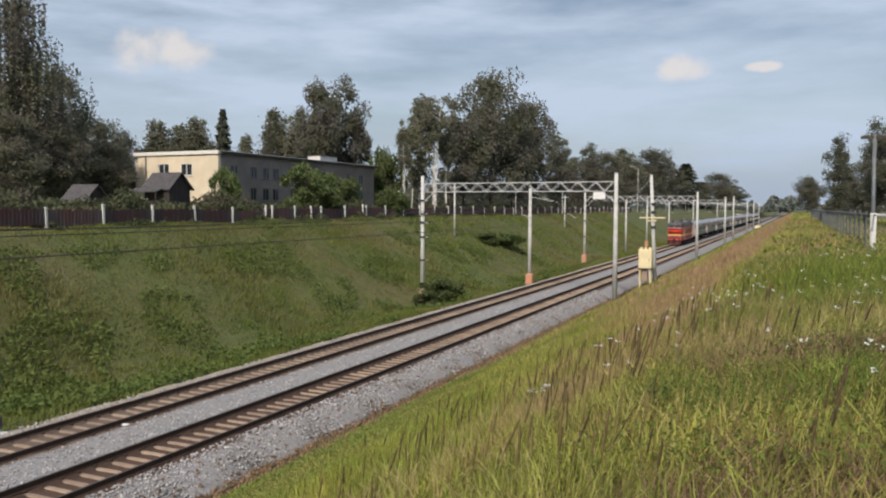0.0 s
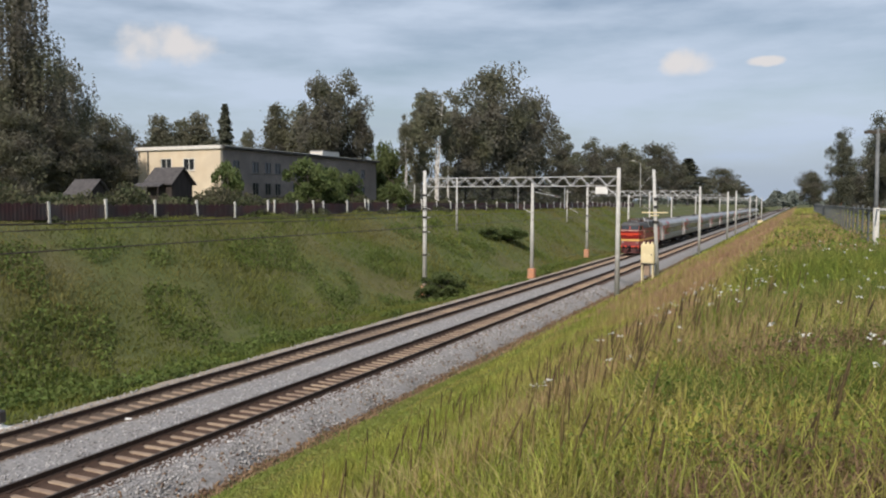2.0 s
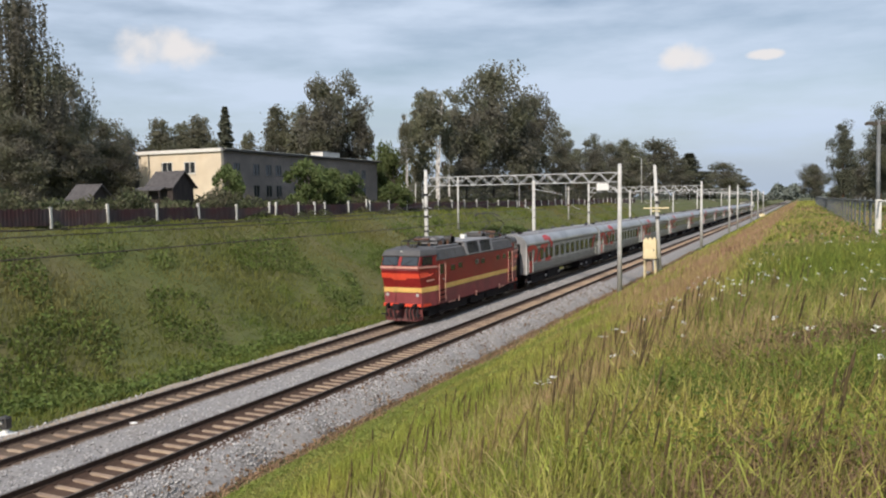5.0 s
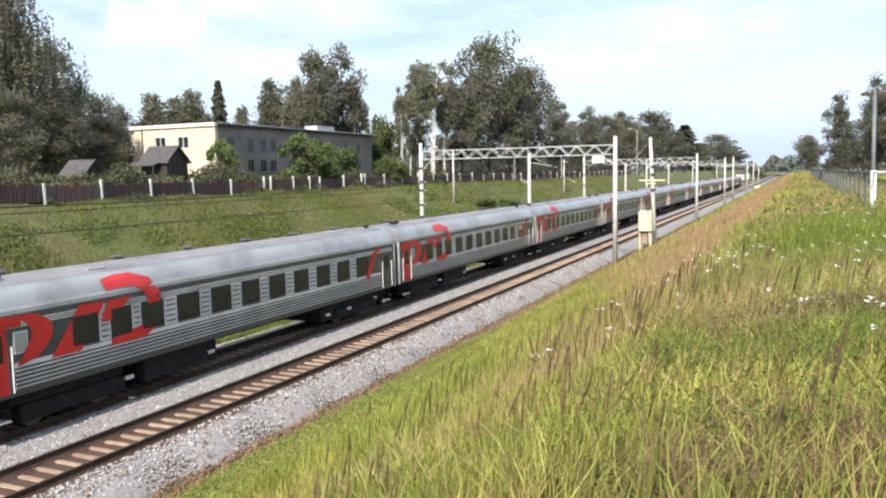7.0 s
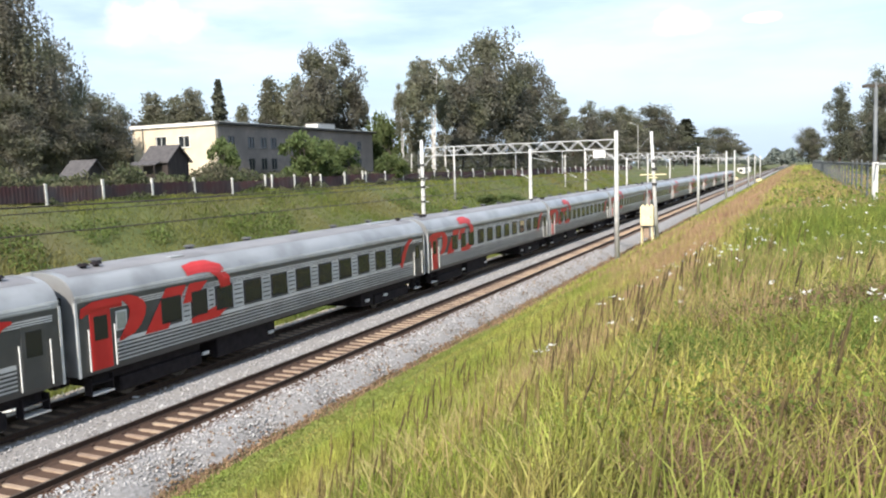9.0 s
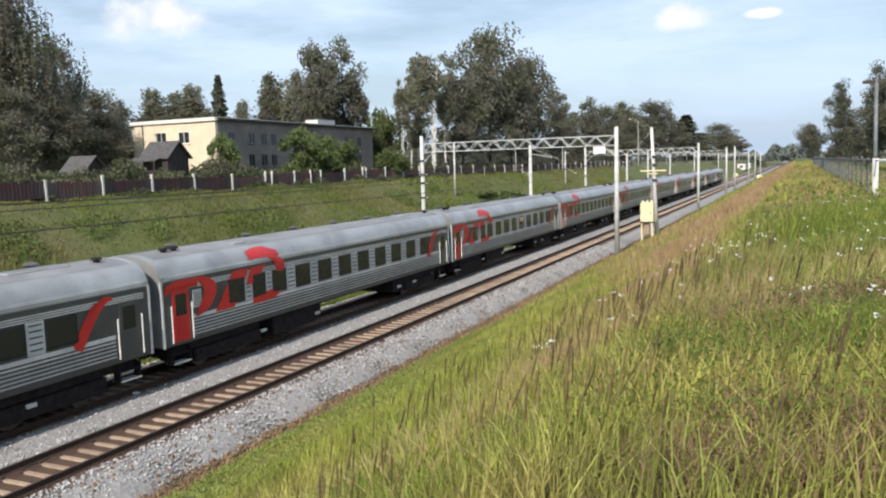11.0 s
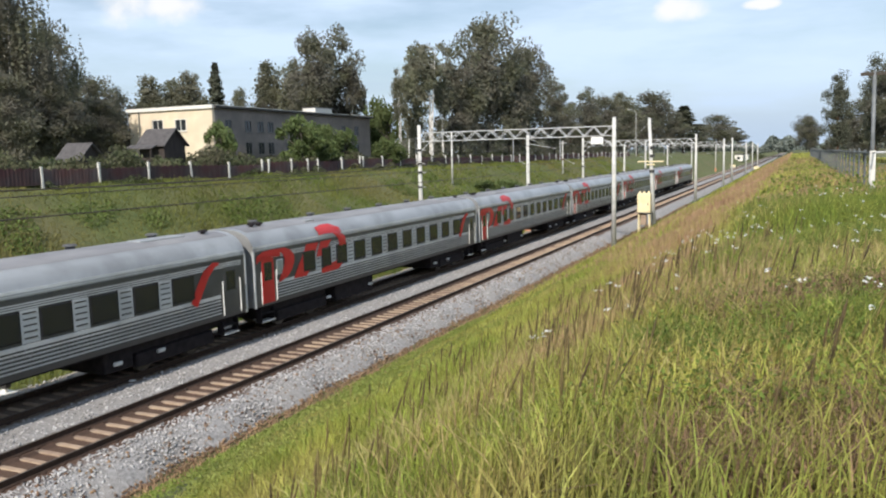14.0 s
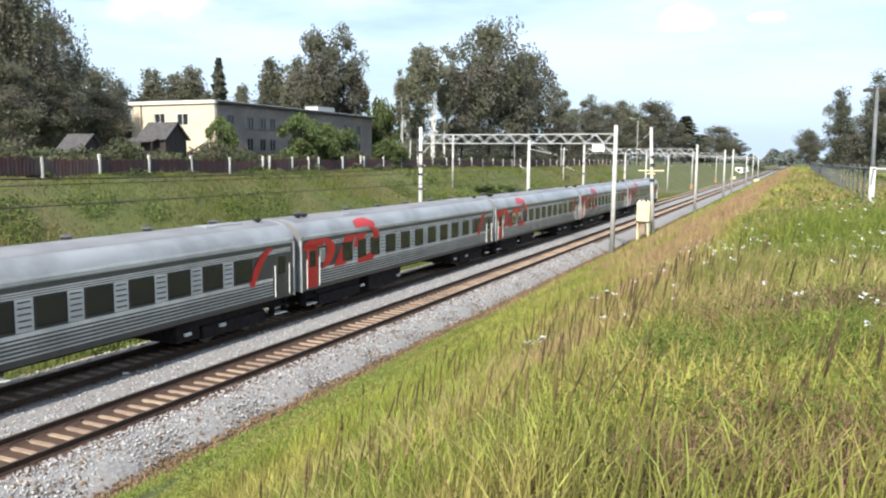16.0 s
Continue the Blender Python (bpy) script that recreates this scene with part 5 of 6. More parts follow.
def pipe_fence():
    x = 2.35
    f = thing("mesh_fence", "grey wire-mesh fence with steel posts along the field", "fence")
    ys = [18 + 3.0 * k for k in range(0, 46)]
    for i, y in enumerate(ys):
        z = float(ground_z(x, y))
        if y > 29:
            p = part("post", rodded((x, y, z - 0.3), (x, y, z + 1.55), 0.04, 0.04, 8), M["mesh_wire"], f, "grey steel post") if i < 8 else again("post", p.data, f, pose(0, y - p_y, z - p_z))
            if i < 8:
                p_y, p_z = y, z
    part("top_rail", rodded((x, 29, 5.42 + 1.45), (x, 153, 5.42 + 1.45), 0.025, 0.025, 6), M["mesh_wire"], f)
    part("top_rail", rodded((x, 30.2, 5.42 + 1.45), (x + 9, 29.6, 5.42 + 1.35), 0.04, 0.04, 6), M["steel"], f)
    bm = bmesh.new()
    for y in np.arange(30, 80, 0.5):
        rod(bm, (x, y, 5.4), (x, y, 6.86), 0.004, 0.004, 4, False)
    for z in np.arange(5.5, 6.86, 0.25):
        rod(bm, (x, 30, z), (x, 153, z), 0.004, 0.004, 4, False)
    for z in np.arange(5.5, 6.8, 0.25):
        rod(bm, (x, 30.2, z), (x + 9, 29.6, z), 0.006, 0.006, 4, False)
    part("wire_mesh", bm, M["mesh_wire"], f)
    z = float(ground_z(2.35, 30.0))
    p = thing("wooden_pole", "grey pole with a short crossarm at the fence", "pole")
    part("shaft", rodded((2.35, 29.8, z - 0.4), (2.31, 29.8, 9.55), 0.075, 0.06, 10), M["mesh_wire"], p, "weathered grey shaft", True)
    part("lower_sleeve", rodded((2.35, 29.72, z - 0.3), (2.34, 29.72, z + 1.6), 0.10, 0.095, 10), M["post"], p, "whitewashed concrete stub", True)
    part("crossarm", boxed(1.9, 3.3, 29.75, 29.85, 9.4, 9.5), M["bark"], p)


pipe_fence()


def window(parent, wall_axis, fixed, a, z0, w, h, out, normal_label="dark window in a pale frame", bars="coping"):
    """A framed window set in a wall: wall_axis 'x' means that the wall stands at x = fixed."""
    def bx(u0, u1, d0, d1, za, zb):
        d0, d1 = sorted((fixed + out * d0, fixed + out * d1))
        return boxed(d0, d1, u0, u1, za, zb) if wall_axis == "x" else boxed(u0, u1, d0, d1, za, zb)
    win = part("window", bx(a, a + w, -0.10, -0.06, z0, z0 + h), M["pane"], parent, normal_label)
    for u0, u1, za, zb in ((a - 0.04, a + 0.05, z0, z0 + h), (a + w - 0.05, a + w + 0.04, z0, z0 + h), (a, a + w, z0 - 0.03, z0 + 0.05), (a, a + w, z0 + h - 0.05, z0 + h + 0.03), (a + w / 2 - 0.03, a + w / 2 + 0.03, z0, z0 + h)):
        part("frame_bar", bx(u0, u1, -0.07, 0.02, za, zb), M[bars], win)
    part("sill", bx(a - 0.1, a + w + 0.1, 0.0, 0.12, z0 - 0.09, z0 - 0.03), M[bars], win)
    return win


def wall_with_holes(axis, fixed, a0, a1, z0, z1, holes, thick, out):
    """A wall as a grid of blocks with the openings left free."""
    us = sorted({a0, a1, *[h[0] for h in holes], *[h[0] + h[2] for h in holes]})
    zs = sorted({z0, z1, *[h[1] for h in holes], *[h[1] + h[3] for h in holes]})
    bm = bmesh.new()
    d = sorted((fixed, fixed - out * thick))
    nu, nz = len(us) - 1, len(zs) - 1

    def solid(i, j):
        if not (0 <= i < nu and 0 <= j < nz):
            return False
        u, v = (us[i] + us[i + 1]) / 2, (zs[j] + zs[j + 1]) / 2
        return not any(h[0] < u < h[0] + h[2] and h[1] < v < h[1] + h[3] for h in holes)
    made = {}

    def vert(i, j, k):
        if (i, j, k) not in made:
            made[i, j, k] = bm.verts.new((d[k], us[i], zs[j]) if axis == "x" else (us[i], d[k], zs[j]))
        return made[i, j, k]
    for i in range(nu):
        for j in range(nz):
            if not solid(i, j):
                continue
            for k in (0, 1):
                bm.faces.new([vert(*p, k) for p in ((i, j), (i + 1, j), (i + 1, j + 1), (i, j + 1))])
            for (di, dj), (p, q) in (((-1, 0), ((i, j), (i, j + 1))), ((1, 0), ((i + 1, j), (i + 1, j + 1))), ((0, -1), ((i, j), (i + 1, j))), ((0, 1), ((i, j + 1), (i + 1, j + 1)))):
                if not solid(i + di, j + dj):
                    bm.faces.new((vert(*p, 0), vert(*q, 0), vert(*q, 1), vert(*p, 1)))
    return bm


def house():
    h = thing("long_house", "two-storey flat-roofed house, cream end wall and grey brick side", "building")
    X0, X1, Y0, Y1, Z0, Z1 = -68.5, -56.7, 67.0, 101.0, 5.6, 12.80
    # end wall towards -y
    ends = [(-65.05, 10.6, 1.5, 1.2), (-61.85, 10.5, 1.55, 1.25)]
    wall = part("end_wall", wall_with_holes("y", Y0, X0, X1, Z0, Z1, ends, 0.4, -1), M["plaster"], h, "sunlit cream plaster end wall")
    for x, z, w, hh in ends:
        window(wall, "y", Y0, x, z, w, hh, -1)
    sides = []
    for y in (69.0, 72.4, 74.7, 76.6, 80.2, 83.6, 86.6, 89.4, 93.1, 96.6):
        sides += [(y, 10.35, 1.1, 1.25)] + ([(y, 7.85, 1.1, 1.35)] if y > 71 else [])
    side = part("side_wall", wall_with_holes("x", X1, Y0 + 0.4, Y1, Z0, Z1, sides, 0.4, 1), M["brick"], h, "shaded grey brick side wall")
    for y, z, w, hh in sides:
        window(side, "x", X1, y, z, w, hh, 1, "dark window flush in brickwork", "frame")
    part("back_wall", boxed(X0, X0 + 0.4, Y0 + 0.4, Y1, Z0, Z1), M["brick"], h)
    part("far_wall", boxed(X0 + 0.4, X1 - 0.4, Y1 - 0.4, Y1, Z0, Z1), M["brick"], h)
    roof = part("roof", boxed(X0 - 0.25, X1 + 0.45, Y0 + 0.1, Y1 + 0.3, Z1, Z1 + 0.28), M["tar"], h, "dark felt flat roof")
    part("coping", boxed(X0 - 0.2, X1 + 0.2, Y0 - 0.22, Y0 + 0.1, Z1 - 0.05, Z1 + 0.32), M["coping"], roof, "pale parapet coping")
    part("eaves_board", boxed(X1 + 0.45, X1 + 0.52, Y0, Y1 + 0.3, Z1 + 0.05, Z1 + 0.3), M["tar"], roof)
    part("downpipe", rodded((X0 + 1.6, Y0 - 0.12, Z0), (X0 + 1.6, Y0 - 0.12, Z1), 0.07, 0.07, 8), M["frame"], wall)
    for a, b, x0, x1, h1 in ((90.3, 94.6, -61.0, -59.0, 0.95), (75.2, 78.2, -62.0, -60.4, 0.40)):
        ch = part("roof_vent", boxed(x0, x1, a, b, Z1 + 0.28, Z1 + 0.28 + h1, 0.03), M["coping"], roof, "low pale roof housing")
        part("cap", boxed(x0 - 0.12, x1 + 0.12, a - 0.12, b + 0.12, Z1 + 0.28 + h1, Z1 + 0.36 + h1), M["tar"], ch)
    part("eaves_edge", boxed(X1 + 0.52, X1 + 0.55, Y0, Y1 + 0.3, Z1 + 0.24, Z1 + 0.29), M["coping"], roof, "pale metal eaves edge")


house()


def shed(X0, X1, Y0, Y1, Z0, E, R, label):
    s = thing("garden_shed", label, "shed", group="garden sheds")
    mid = (Y0 + Y1) / 2
    bm = bmesh.new()
    outline = [(Y0, Z0), (Y1, Z0), (Y1, E), (mid, R - 0.15), (Y0, E)]
    a, b = [bm.verts.new((X0, y, z)) for y, z in outline], [bm.verts.new((X1, y, z)) for y, z in outline]
    for i in range(5):
        bm.faces.new((a[i], a[(i + 1) % 5], b[(i + 1) % 5], b[i]))
    bm.faces.new(a), bm.faces.new(b)
    part("wall", bm, M["shed"], s, "dark board walls")
    for y0, y1 in ((Y0 - 0.25, mid), (Y1 + 0.25, mid)):
        bm = bmesh.new()
        v = [bm.verts.new(p) for p in ((X0 - 0.3, y0, E - 0.22), (X1 + 0.3, y0, E - 0.22), (X1 + 0.3, y1, R), (X0 - 0.3, y1, R))]
        w = [bm.verts.new(q.co + Vector((0, 0, -0.1))) for q in v]
        for i in range(4):
            bm.faces.new((v[i], v[(i + 1) % 4], w[(i + 1) % 4], w[i]))
        bm.faces.new(v), bm.faces.new(w)
        part("roof", bm, M["slate"], s, "dark sheet roof")
    bm = bmesh.new()
    v = [bm.verts.new(p) for p in ((X0 - 0.9, Y0 - 0.9, E - 0.42), (X1 - 0.6, Y0 - 0.9, E - 0.42), (X1 - 0.6, Y0 - 0.15, E - 0.12), (X0 - 0.9, Y0 - 0.15, E - 0.12))]
    w = [bm.verts.new(q.co + Vector((0, 0, -0.1))) for q in v]
    for i in range(4):
        bm.faces.new((v[i], v[(i + 1) % 4], w[(i + 1) % 4], w[i]))
    bm.faces.new(v), bm.faces.new(w)
    part("porch_roof", bm, M["slate"], s, "low porch roof")
    for x in (X0 - 0.75, X1 - 0.8):
        part("porch_post", boxed(x - 0.06, x + 0.06, Y0 - 0.85, Y0 - 0.73, Z0, E - 0.5), M["shed"], s)


shed(-53.5, -50.6, 53.3, 55.9, 5.5, 8.85, 10.15, "dark wooden shed with a gabled roof behind the fence")
shed(-55.4, -53.0, 46.4, 48.6, 5.5, 7.75, 8.9, "low dark wooden shed half hidden under trees")


# ---------------------------------------------------------------- trees
def cards(centres, size, normals=None, droop=0.0):
    """Small bent leaf cards, four corners each."""
    n = len(centres)
    u = rng.normal(0, 1, (n, 3))
    u /= np.linalg.norm(u, axis=1, keepdims=True)
    u[:, 2] -= droop
    u /= np.linalg.norm(u, axis=1, keepdims=True)
    v = np.cross(u, rng.normal(0, 1, (n, 3)))
    v /= np.linalg.norm(v, axis=1, keepdims=True) + 1e-9
    s = size * rng.uniform(0.6, 1.4, (n, 1))
    w = np.cross(u, v) * s * 0.25
    V = np.stack([centres - u * s, centres + v * s * 0.55 + w, centres + u * s, centres - v * s * 0.55 + w], 1)
    k = 4 * np.arange(n)[:, None]
    T = np.concatenate([k + np.array([[0, 1, 2]]), k + np.array([[0, 2, 3]])])
    return V.reshape(-1, 3), T


def tree(name, label, H, R, base, clumps, leaves, size, bark, leaf, weep=0.0, trunk_r=0.22, lobes=0.35, cone=0.0, spread=0.30, stems=1):
    t = thing(name, label, "tree")
    C = []
    while len(C) < clumps:
        p = rng.uniform(-1, 1, 3)
        d = np.linalg.norm(p)
        if d > 1 or d < 0.25:
            continue
        a = math.atan2(p[1], p[0])
        f = 1 + lobes * math.sin(2.3 * a + 4 * p[2]) * math.sin(3.1 * p[2] + a)
        zz = base + (H - base) * (p[2] + 1) / 2
        narrow = 1 - cone * (p[2] + 1) / 2
        if cone > 0.9:
            k = rng.random() ** 0.85
            a, rad = rng.uniform(0, 6.28), R * (1 - k) * rng.uniform(0.3, 0.9)
            C.append((rad * math.cos(a), rad * math.sin(a), base + (H - base) * k - 0.25 * rad))
            continue
        C.append((p[0] * R * f * narrow, p[1] * R * f * narrow, zz))
    C = np.array(C)
    per = leaves // clumps
    pts = []
    for c in C:
        r = R * spread * rng.uniform(0.6, 1.25) * (0.3 + 1.1 * (1 - (c[2] - base) / (H - base)) if cone > 0.9 else 1)
        q = rng.normal(0, 1, (per, 3))
        q *= (rng.random((per, 1)) ** 0.45) / np.linalg.norm(q, axis=1, keepdims=True) * r * 1.3 * np.array([1, 1, 0.85])
        if weep > 3:
            m = max(1, per // 16)
            q = np.repeat(rng.normal(0, 0.5, (m, 3)) * r * np.array([1.2, 1.2, 0.7]), 16, 0) + rng.normal(0, 0.07, (m * 16, 3))
            q[:, 2] -= np.tile(np.linspace(0, 1, 16), m) * np.repeat(rng.uniform(0.25, 1.0, m), 16) * weep
        elif weep:
            q = rng.normal(0, 1, (per, 3)) * r * np.array([0.28, 0.28, 0.2])
            q[:, 2] -= rng.uniform(0, weep, per) * (0.5 + rng.random())
            q[:, :2] *= 1 + 0.4 * (-q[:, 2:3] / max(weep, 0.1))
        pts.append(c + q)
    P = np.concatenate(pts)
    P = P[P[:, 2] > 0.4]
    V, T = cards(P, size, droop=0.9 if weep else 0.2)
    crown = fast_mesh("crown", V, T, leaf)
    crown.parent = t
    bm = bmesh.new()
    for s in range(stems):
        off = Vector((rng.normal(0, 0.25), rng.normal(0, 0.25), 0)) * (stems > 1)
        bend = Vector((rng.normal(0, 0.03), rng.normal(0, 0.03), 0)) * H
        p, n = off + Vector((0, 0, -0.3)), 6
        for k in range(n):
            f = (k + 1) / n
            q = off + Vector((bend.x * f * f, bend.y * f * f, (H * 0.92) * f))
            rod(bm, p, q, trunk_r * (1 - 0.9 * k / n), trunk_r * (1 - 0.9 * f), 8, k == 0)
            p = q
        for c in C[rng.choice(len(C), min(len(C), 16), replace=False)]:
            c = Vector(c)
            z = max(base * 0.8, c.z - 0.35 * math.hypot(c.x, c.y) - 0.4)
            z = min(z, H * 0.88)
            f = z / (H * 0.92)
            a = off + Vector((bend.x * f * f, bend.y * f * f, z))
            rod(bm, a, a.lerp(c, 0.95), max(0.03, trunk_r * 0.4 * (1 - f)), 0.015, 5, False)
    part("trunk", bm, bark, t)
    return t


def bank(azimuth, depth_y):
    """The plan place at this bearing from the eye (degrees left of the tracks), this far along the tracks."""
    return -depth_y * math.tan(radians(azimuth)), depth_y


BROAD = [tree("broadleaf_tree", "dense dark green broadleaf tree behind the fence", 18, 5.2, 2.0, 85, 13000, 0.23, M["bark"], M["leaves"], lobes=0.4),
         tree("broadleaf_tree", "dense dark green broadleaf tree behind the fence", 17, 4.4, 2.2, 70, 11600, 0.23, M["bark"], M["leaves"], lobes=0.55)]
BIRCH = [tree("birch_tree", "tall birch with white trunk and airy crown", 18, 3.0, 3.0, 75, 6600, 0.21, M["birch"], M["birch_leaves"], trunk_r=0.17, lobes=0.45, cone=0.5, weep=1.0, spread=0.5),
         tree("birch_tree", "slender birch with white trunk and sparse crown", 17, 2.4, 7.5, 26, 2600, 0.19, M["birch"], M["birch_leaves"], trunk_r=0.21, lobes=0.5, cone=0.3, weep=0.9, spread=0.55)]
WEEP = tree("weeping_birch", "huge weeping birch with long hanging branches", 25, 5.6, 6.0, 85, 16500, 0.20, M["birch"], M["leaves"], weep=7.0, trunk_r=0.32, lobes=0.5, cone=0.45, spread=0.24)
PINE = tree("pine_tree", "dark pine with an uneven open crown", 16, 2.6, 3.0, 90, 13000, 0.13, M["pine_bark"], M["needles"], trunk_r=0.2, lobes=0.6, spread=0.34, cone=0.35)
SPRUCE = tree("spruce_tree", "narrow dark spruce with a pointed top", 14, 2.6, 1.0, 130, 8000, 0.17, M["bark"], M["needles"], trunk_r=0.13, cone=0.92, spread=0.22, lobes=0.2)
SLIM = tree("birch_tree", "slender birch with a tall bare white trunk", 18, 2.2, 10.5, 26, 1700, 0.2, M["birch"], M["birch_leaves"], trunk_r=0.20, lobes=0.5, cone=0.3, weep=0.8, spread=0.4)
SHRUB = tree("shrub", "bushy green shrub with several stems", 4.0, 2.0, 0.3, 26, 3600, 0.17, M["bark"], M["shrub_leaves"], trunk_r=0.06, stems=3)
SIZE = {BROAD[0]: (18, 5.6), BROAD[1]: (17, 4.8), BIRCH[0]: (18, 3.3), BIRCH[1]: (17, 2.6), WEEP: (25, 6.2), PINE: (16, 3.1), SPRUCE: (14, 2.3), SHRUB: (4, 2.2), SLIM: (18, 2.4)}
placed = set()


def plant(proto, az, y, height, radius, z=None, label=""):
    x, y = bank(az, y)
    z = float(ground_z(x, y)) if z is None else z
    turn = rng.uniform(0, 360)
    ob = proto if proto not in placed else copy_thing(proto, pose(0, 0, 0))
    placed.add(proto)
    h, r = SIZE[proto]
    ob.matrix_basis = pose(x, y, z - 0.1, 0, 0, turn) @ Matrix.Diagonal((radius / r, radius / r, height / h, 1))
    if label:
        tagged(ob, label=label)
    return ob


WOOD = (
    ("w", 52.52, 55.3, 23.7, 6.1),
    ("w", 56.08, 51.2, 25.1, 5.1),
    ("A", 50.16, 64.1, 16.5, 3.2),
    ("A", 53.47, 64.8, 15.9, 4.8),
    ("A", 47.84, 76.2, 12.7, 3.8),
    ("B", 46.15, 80.6, 11.1, 3.1),
    ("A", 49.21, 72.0, 11.3, 3.2),
    ("b", 44.09, 97.7, 16.0, 4.1),
    ("b", 42.72, 102.2, 15.6, 3.8),
    ("b", 41.52, 101.9, 16.5, 3.9),
    ("f", 39.89, 97.2, 16.2, 3.4),
    ("b", 38.42, 106.6, 14.0, 2.5),
    ("s", 39.20, 108.3, 13.0, 2.3),
    ("B", 43.54, 96.8, 11.3, 4.1),
    ("B", 40.92, 100.9, 11.4, 3.7),
    ("b", 36.34, 107.1, 18.2, 3.9),
    ("A", 33.23, 105.9, 20.7, 4.7),
    ("B", 31.36, 110.1, 21.9, 4.1),
    ("b", 34.67, 108.7, 18.2, 3.2),
    ("s", 30.22, 117.3, 13.5, 2.3),
    ("B", 36.66, 105.1, 12.4, 3.2),
    ("u", 28.91, 112.4, 10.3, 2.2),
    ("u", 27.96, 106.2, 8.6, 2.3),
    ("u", 29.40, 103.2, 6.9, 1.9),
    ("b", 26.02, 113.3, 20.0, 3.6),
    ("s", 24.95, 107.0, 19.7, 3.2),
    ("s", 27.09, 105.2, 16.3, 1.5),
    ("s", 24.04, 105.9, 11.0, 1.2),
    ("A", 20.82, 134.0, 25.4, 7.0),
    ("B", 22.80, 119.9, 20.7, 4.5),
    ("A", 18.07, 153.0, 22.6, 5.8),
    ("B", 16.03, 174.0, 18.0, 4.2),
    ("A", 19.29, 142.0, 18.3, 5.0),
    ("B", 13.82, 235.8, 20.1, 6.2),
    ("A", 12.54, 260.7, 19.7, 6.4),
    ("b", 11.36, 288.7, 24.0, 7.5),
    ("A", 9.30, 354.3, 26.8, 10.5),
    ("B", 10.27, 320.3, 20.2, 8.2),
    ("f", 7.12, 464.3, 26.4, 18.7),
    ("B", 7.95, 415.1, 22.2, 8.7),
    ("A", 4.96, 668.6, 28.9, 14.6),
    ("B", 3.86, 859.4, 24.9, 12.8),
    ("A", 6.14, 538.7, 17.4, 8.2),
    ("B", 14.78, 219.8, 14.6, 3.9),
    ("A", 11.44, 286.6, 15.2, 8.2),
    ("A", 4.23, 785.1, 19.2, 11.7),
    ("A", -0.64, 363.9, 15.0, 5.2),
    ("A", -0.82, 352.0, 13.0, 4.6),
    ("p", -2.48, 87.3, 9.1, 1.7),
    ("p", -4.58, 82.0, 10.0, 1.9),
    ("A", -4.01, 95.2, 6.8, 2.7),
    ("B", -5.90, 80.6, 9.5, 2.5),
    ("A", -3.04, 112.4, 5.2, 1.6),
    ("B", -2.05, 167.3, 3.8, 1.5),
    ("u", 39.77, 63.8, 5.0, 1.7),
    ("u", 34.27, 70.5, 5.7, 2.4),
    ("u", 32.86, 74.8, 4.8, 1.9),
    ("u", 31.03, 82.0, 4.4, 2.1),
    ("B", 40.54, 60.2, 2.9, 1.3),
    ("u", 28.17, 88.4, 3.5, 2.2),
    ("A", 50.56, 56.8, 9.0, 3.8),
    ("A", 47.49, 62.8, 8.2, 3.2),
    ("A", 52.84, 51.5, 10.0, 3.2),
    # slender birches beyond the fence
    ("t", 24.85, 103.0, 18.0, 2.9), ("t", 27.2, 100.0, 11.0, 1.5), ("t", 24.07, 106.5, 13.5, 1.7),
    # bushes on the cutting slope
    ("u", 24.2, 63.0, 2.4, 1.8), ("u", 19.7, 104.0, 2.0, 2.6), ("u", 21.0, 100.0, 1.6, 2.0), ("u", 25.3, 61.0, 1.6, 1.2),
)
for kind, az, y, h, r in WOOD:
    plant({"A": BROAD[0], "B": BROAD[1], "b": BIRCH[0], "s": BIRCH[1], "w": WEEP, "p": PINE, "f": SPRUCE, "u": SHRUB, "t": SLIM}[kind], az, y, h, r)


def far_wood():
    """The woods at the end of the line, their haze put into the leaf colour."""
    n = 46000
    a = rng.uniform(-9, 17, n)
    y = rng.uniform(750, 1000, n)
    x = -y * np.tan(np.radians(a))
    top = 9 + 5 * np.sin(a * 1.7) * np.sin(a * 0.6 + 1) + 3 * np.sin(a * 5.1)
    z = 4 + rng.random(n) ** 0.7 * np.maximum(top, 4)
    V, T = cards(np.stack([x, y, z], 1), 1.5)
    tagged(fast_mesh("distant_woods", V, T, M["far_leaves"]), label="grey-green woods at the horizon, haze put into the colour", category="woods", kind="stuff")


far_wood()


def back_wood():
    """The closed edge of the wood behind the garden trees."""
    n = 42000
    y = rng.uniform(60, 420, n)
    x = -78 - rng.random(n) * 14 - 0.02 * y
    top = 6.5 + 2.0 * np.sin(0.11 * y) * np.sin(0.043 * y + 1) + 1.2 * np.sin(0.37 * y + x)
    z = 5.4 + rng.random(n) ** 0.8 * top * (0.9 + 0.3 * (y > 200))
    V, T = cards(np.stack([x, y, z], 1), 0.45)
    tagged(fast_mesh("wood_edge", V, T, M["leaves"]), label="dense green edge of a wood behind gardens", category="woods", kind="stuff")


back_wood()


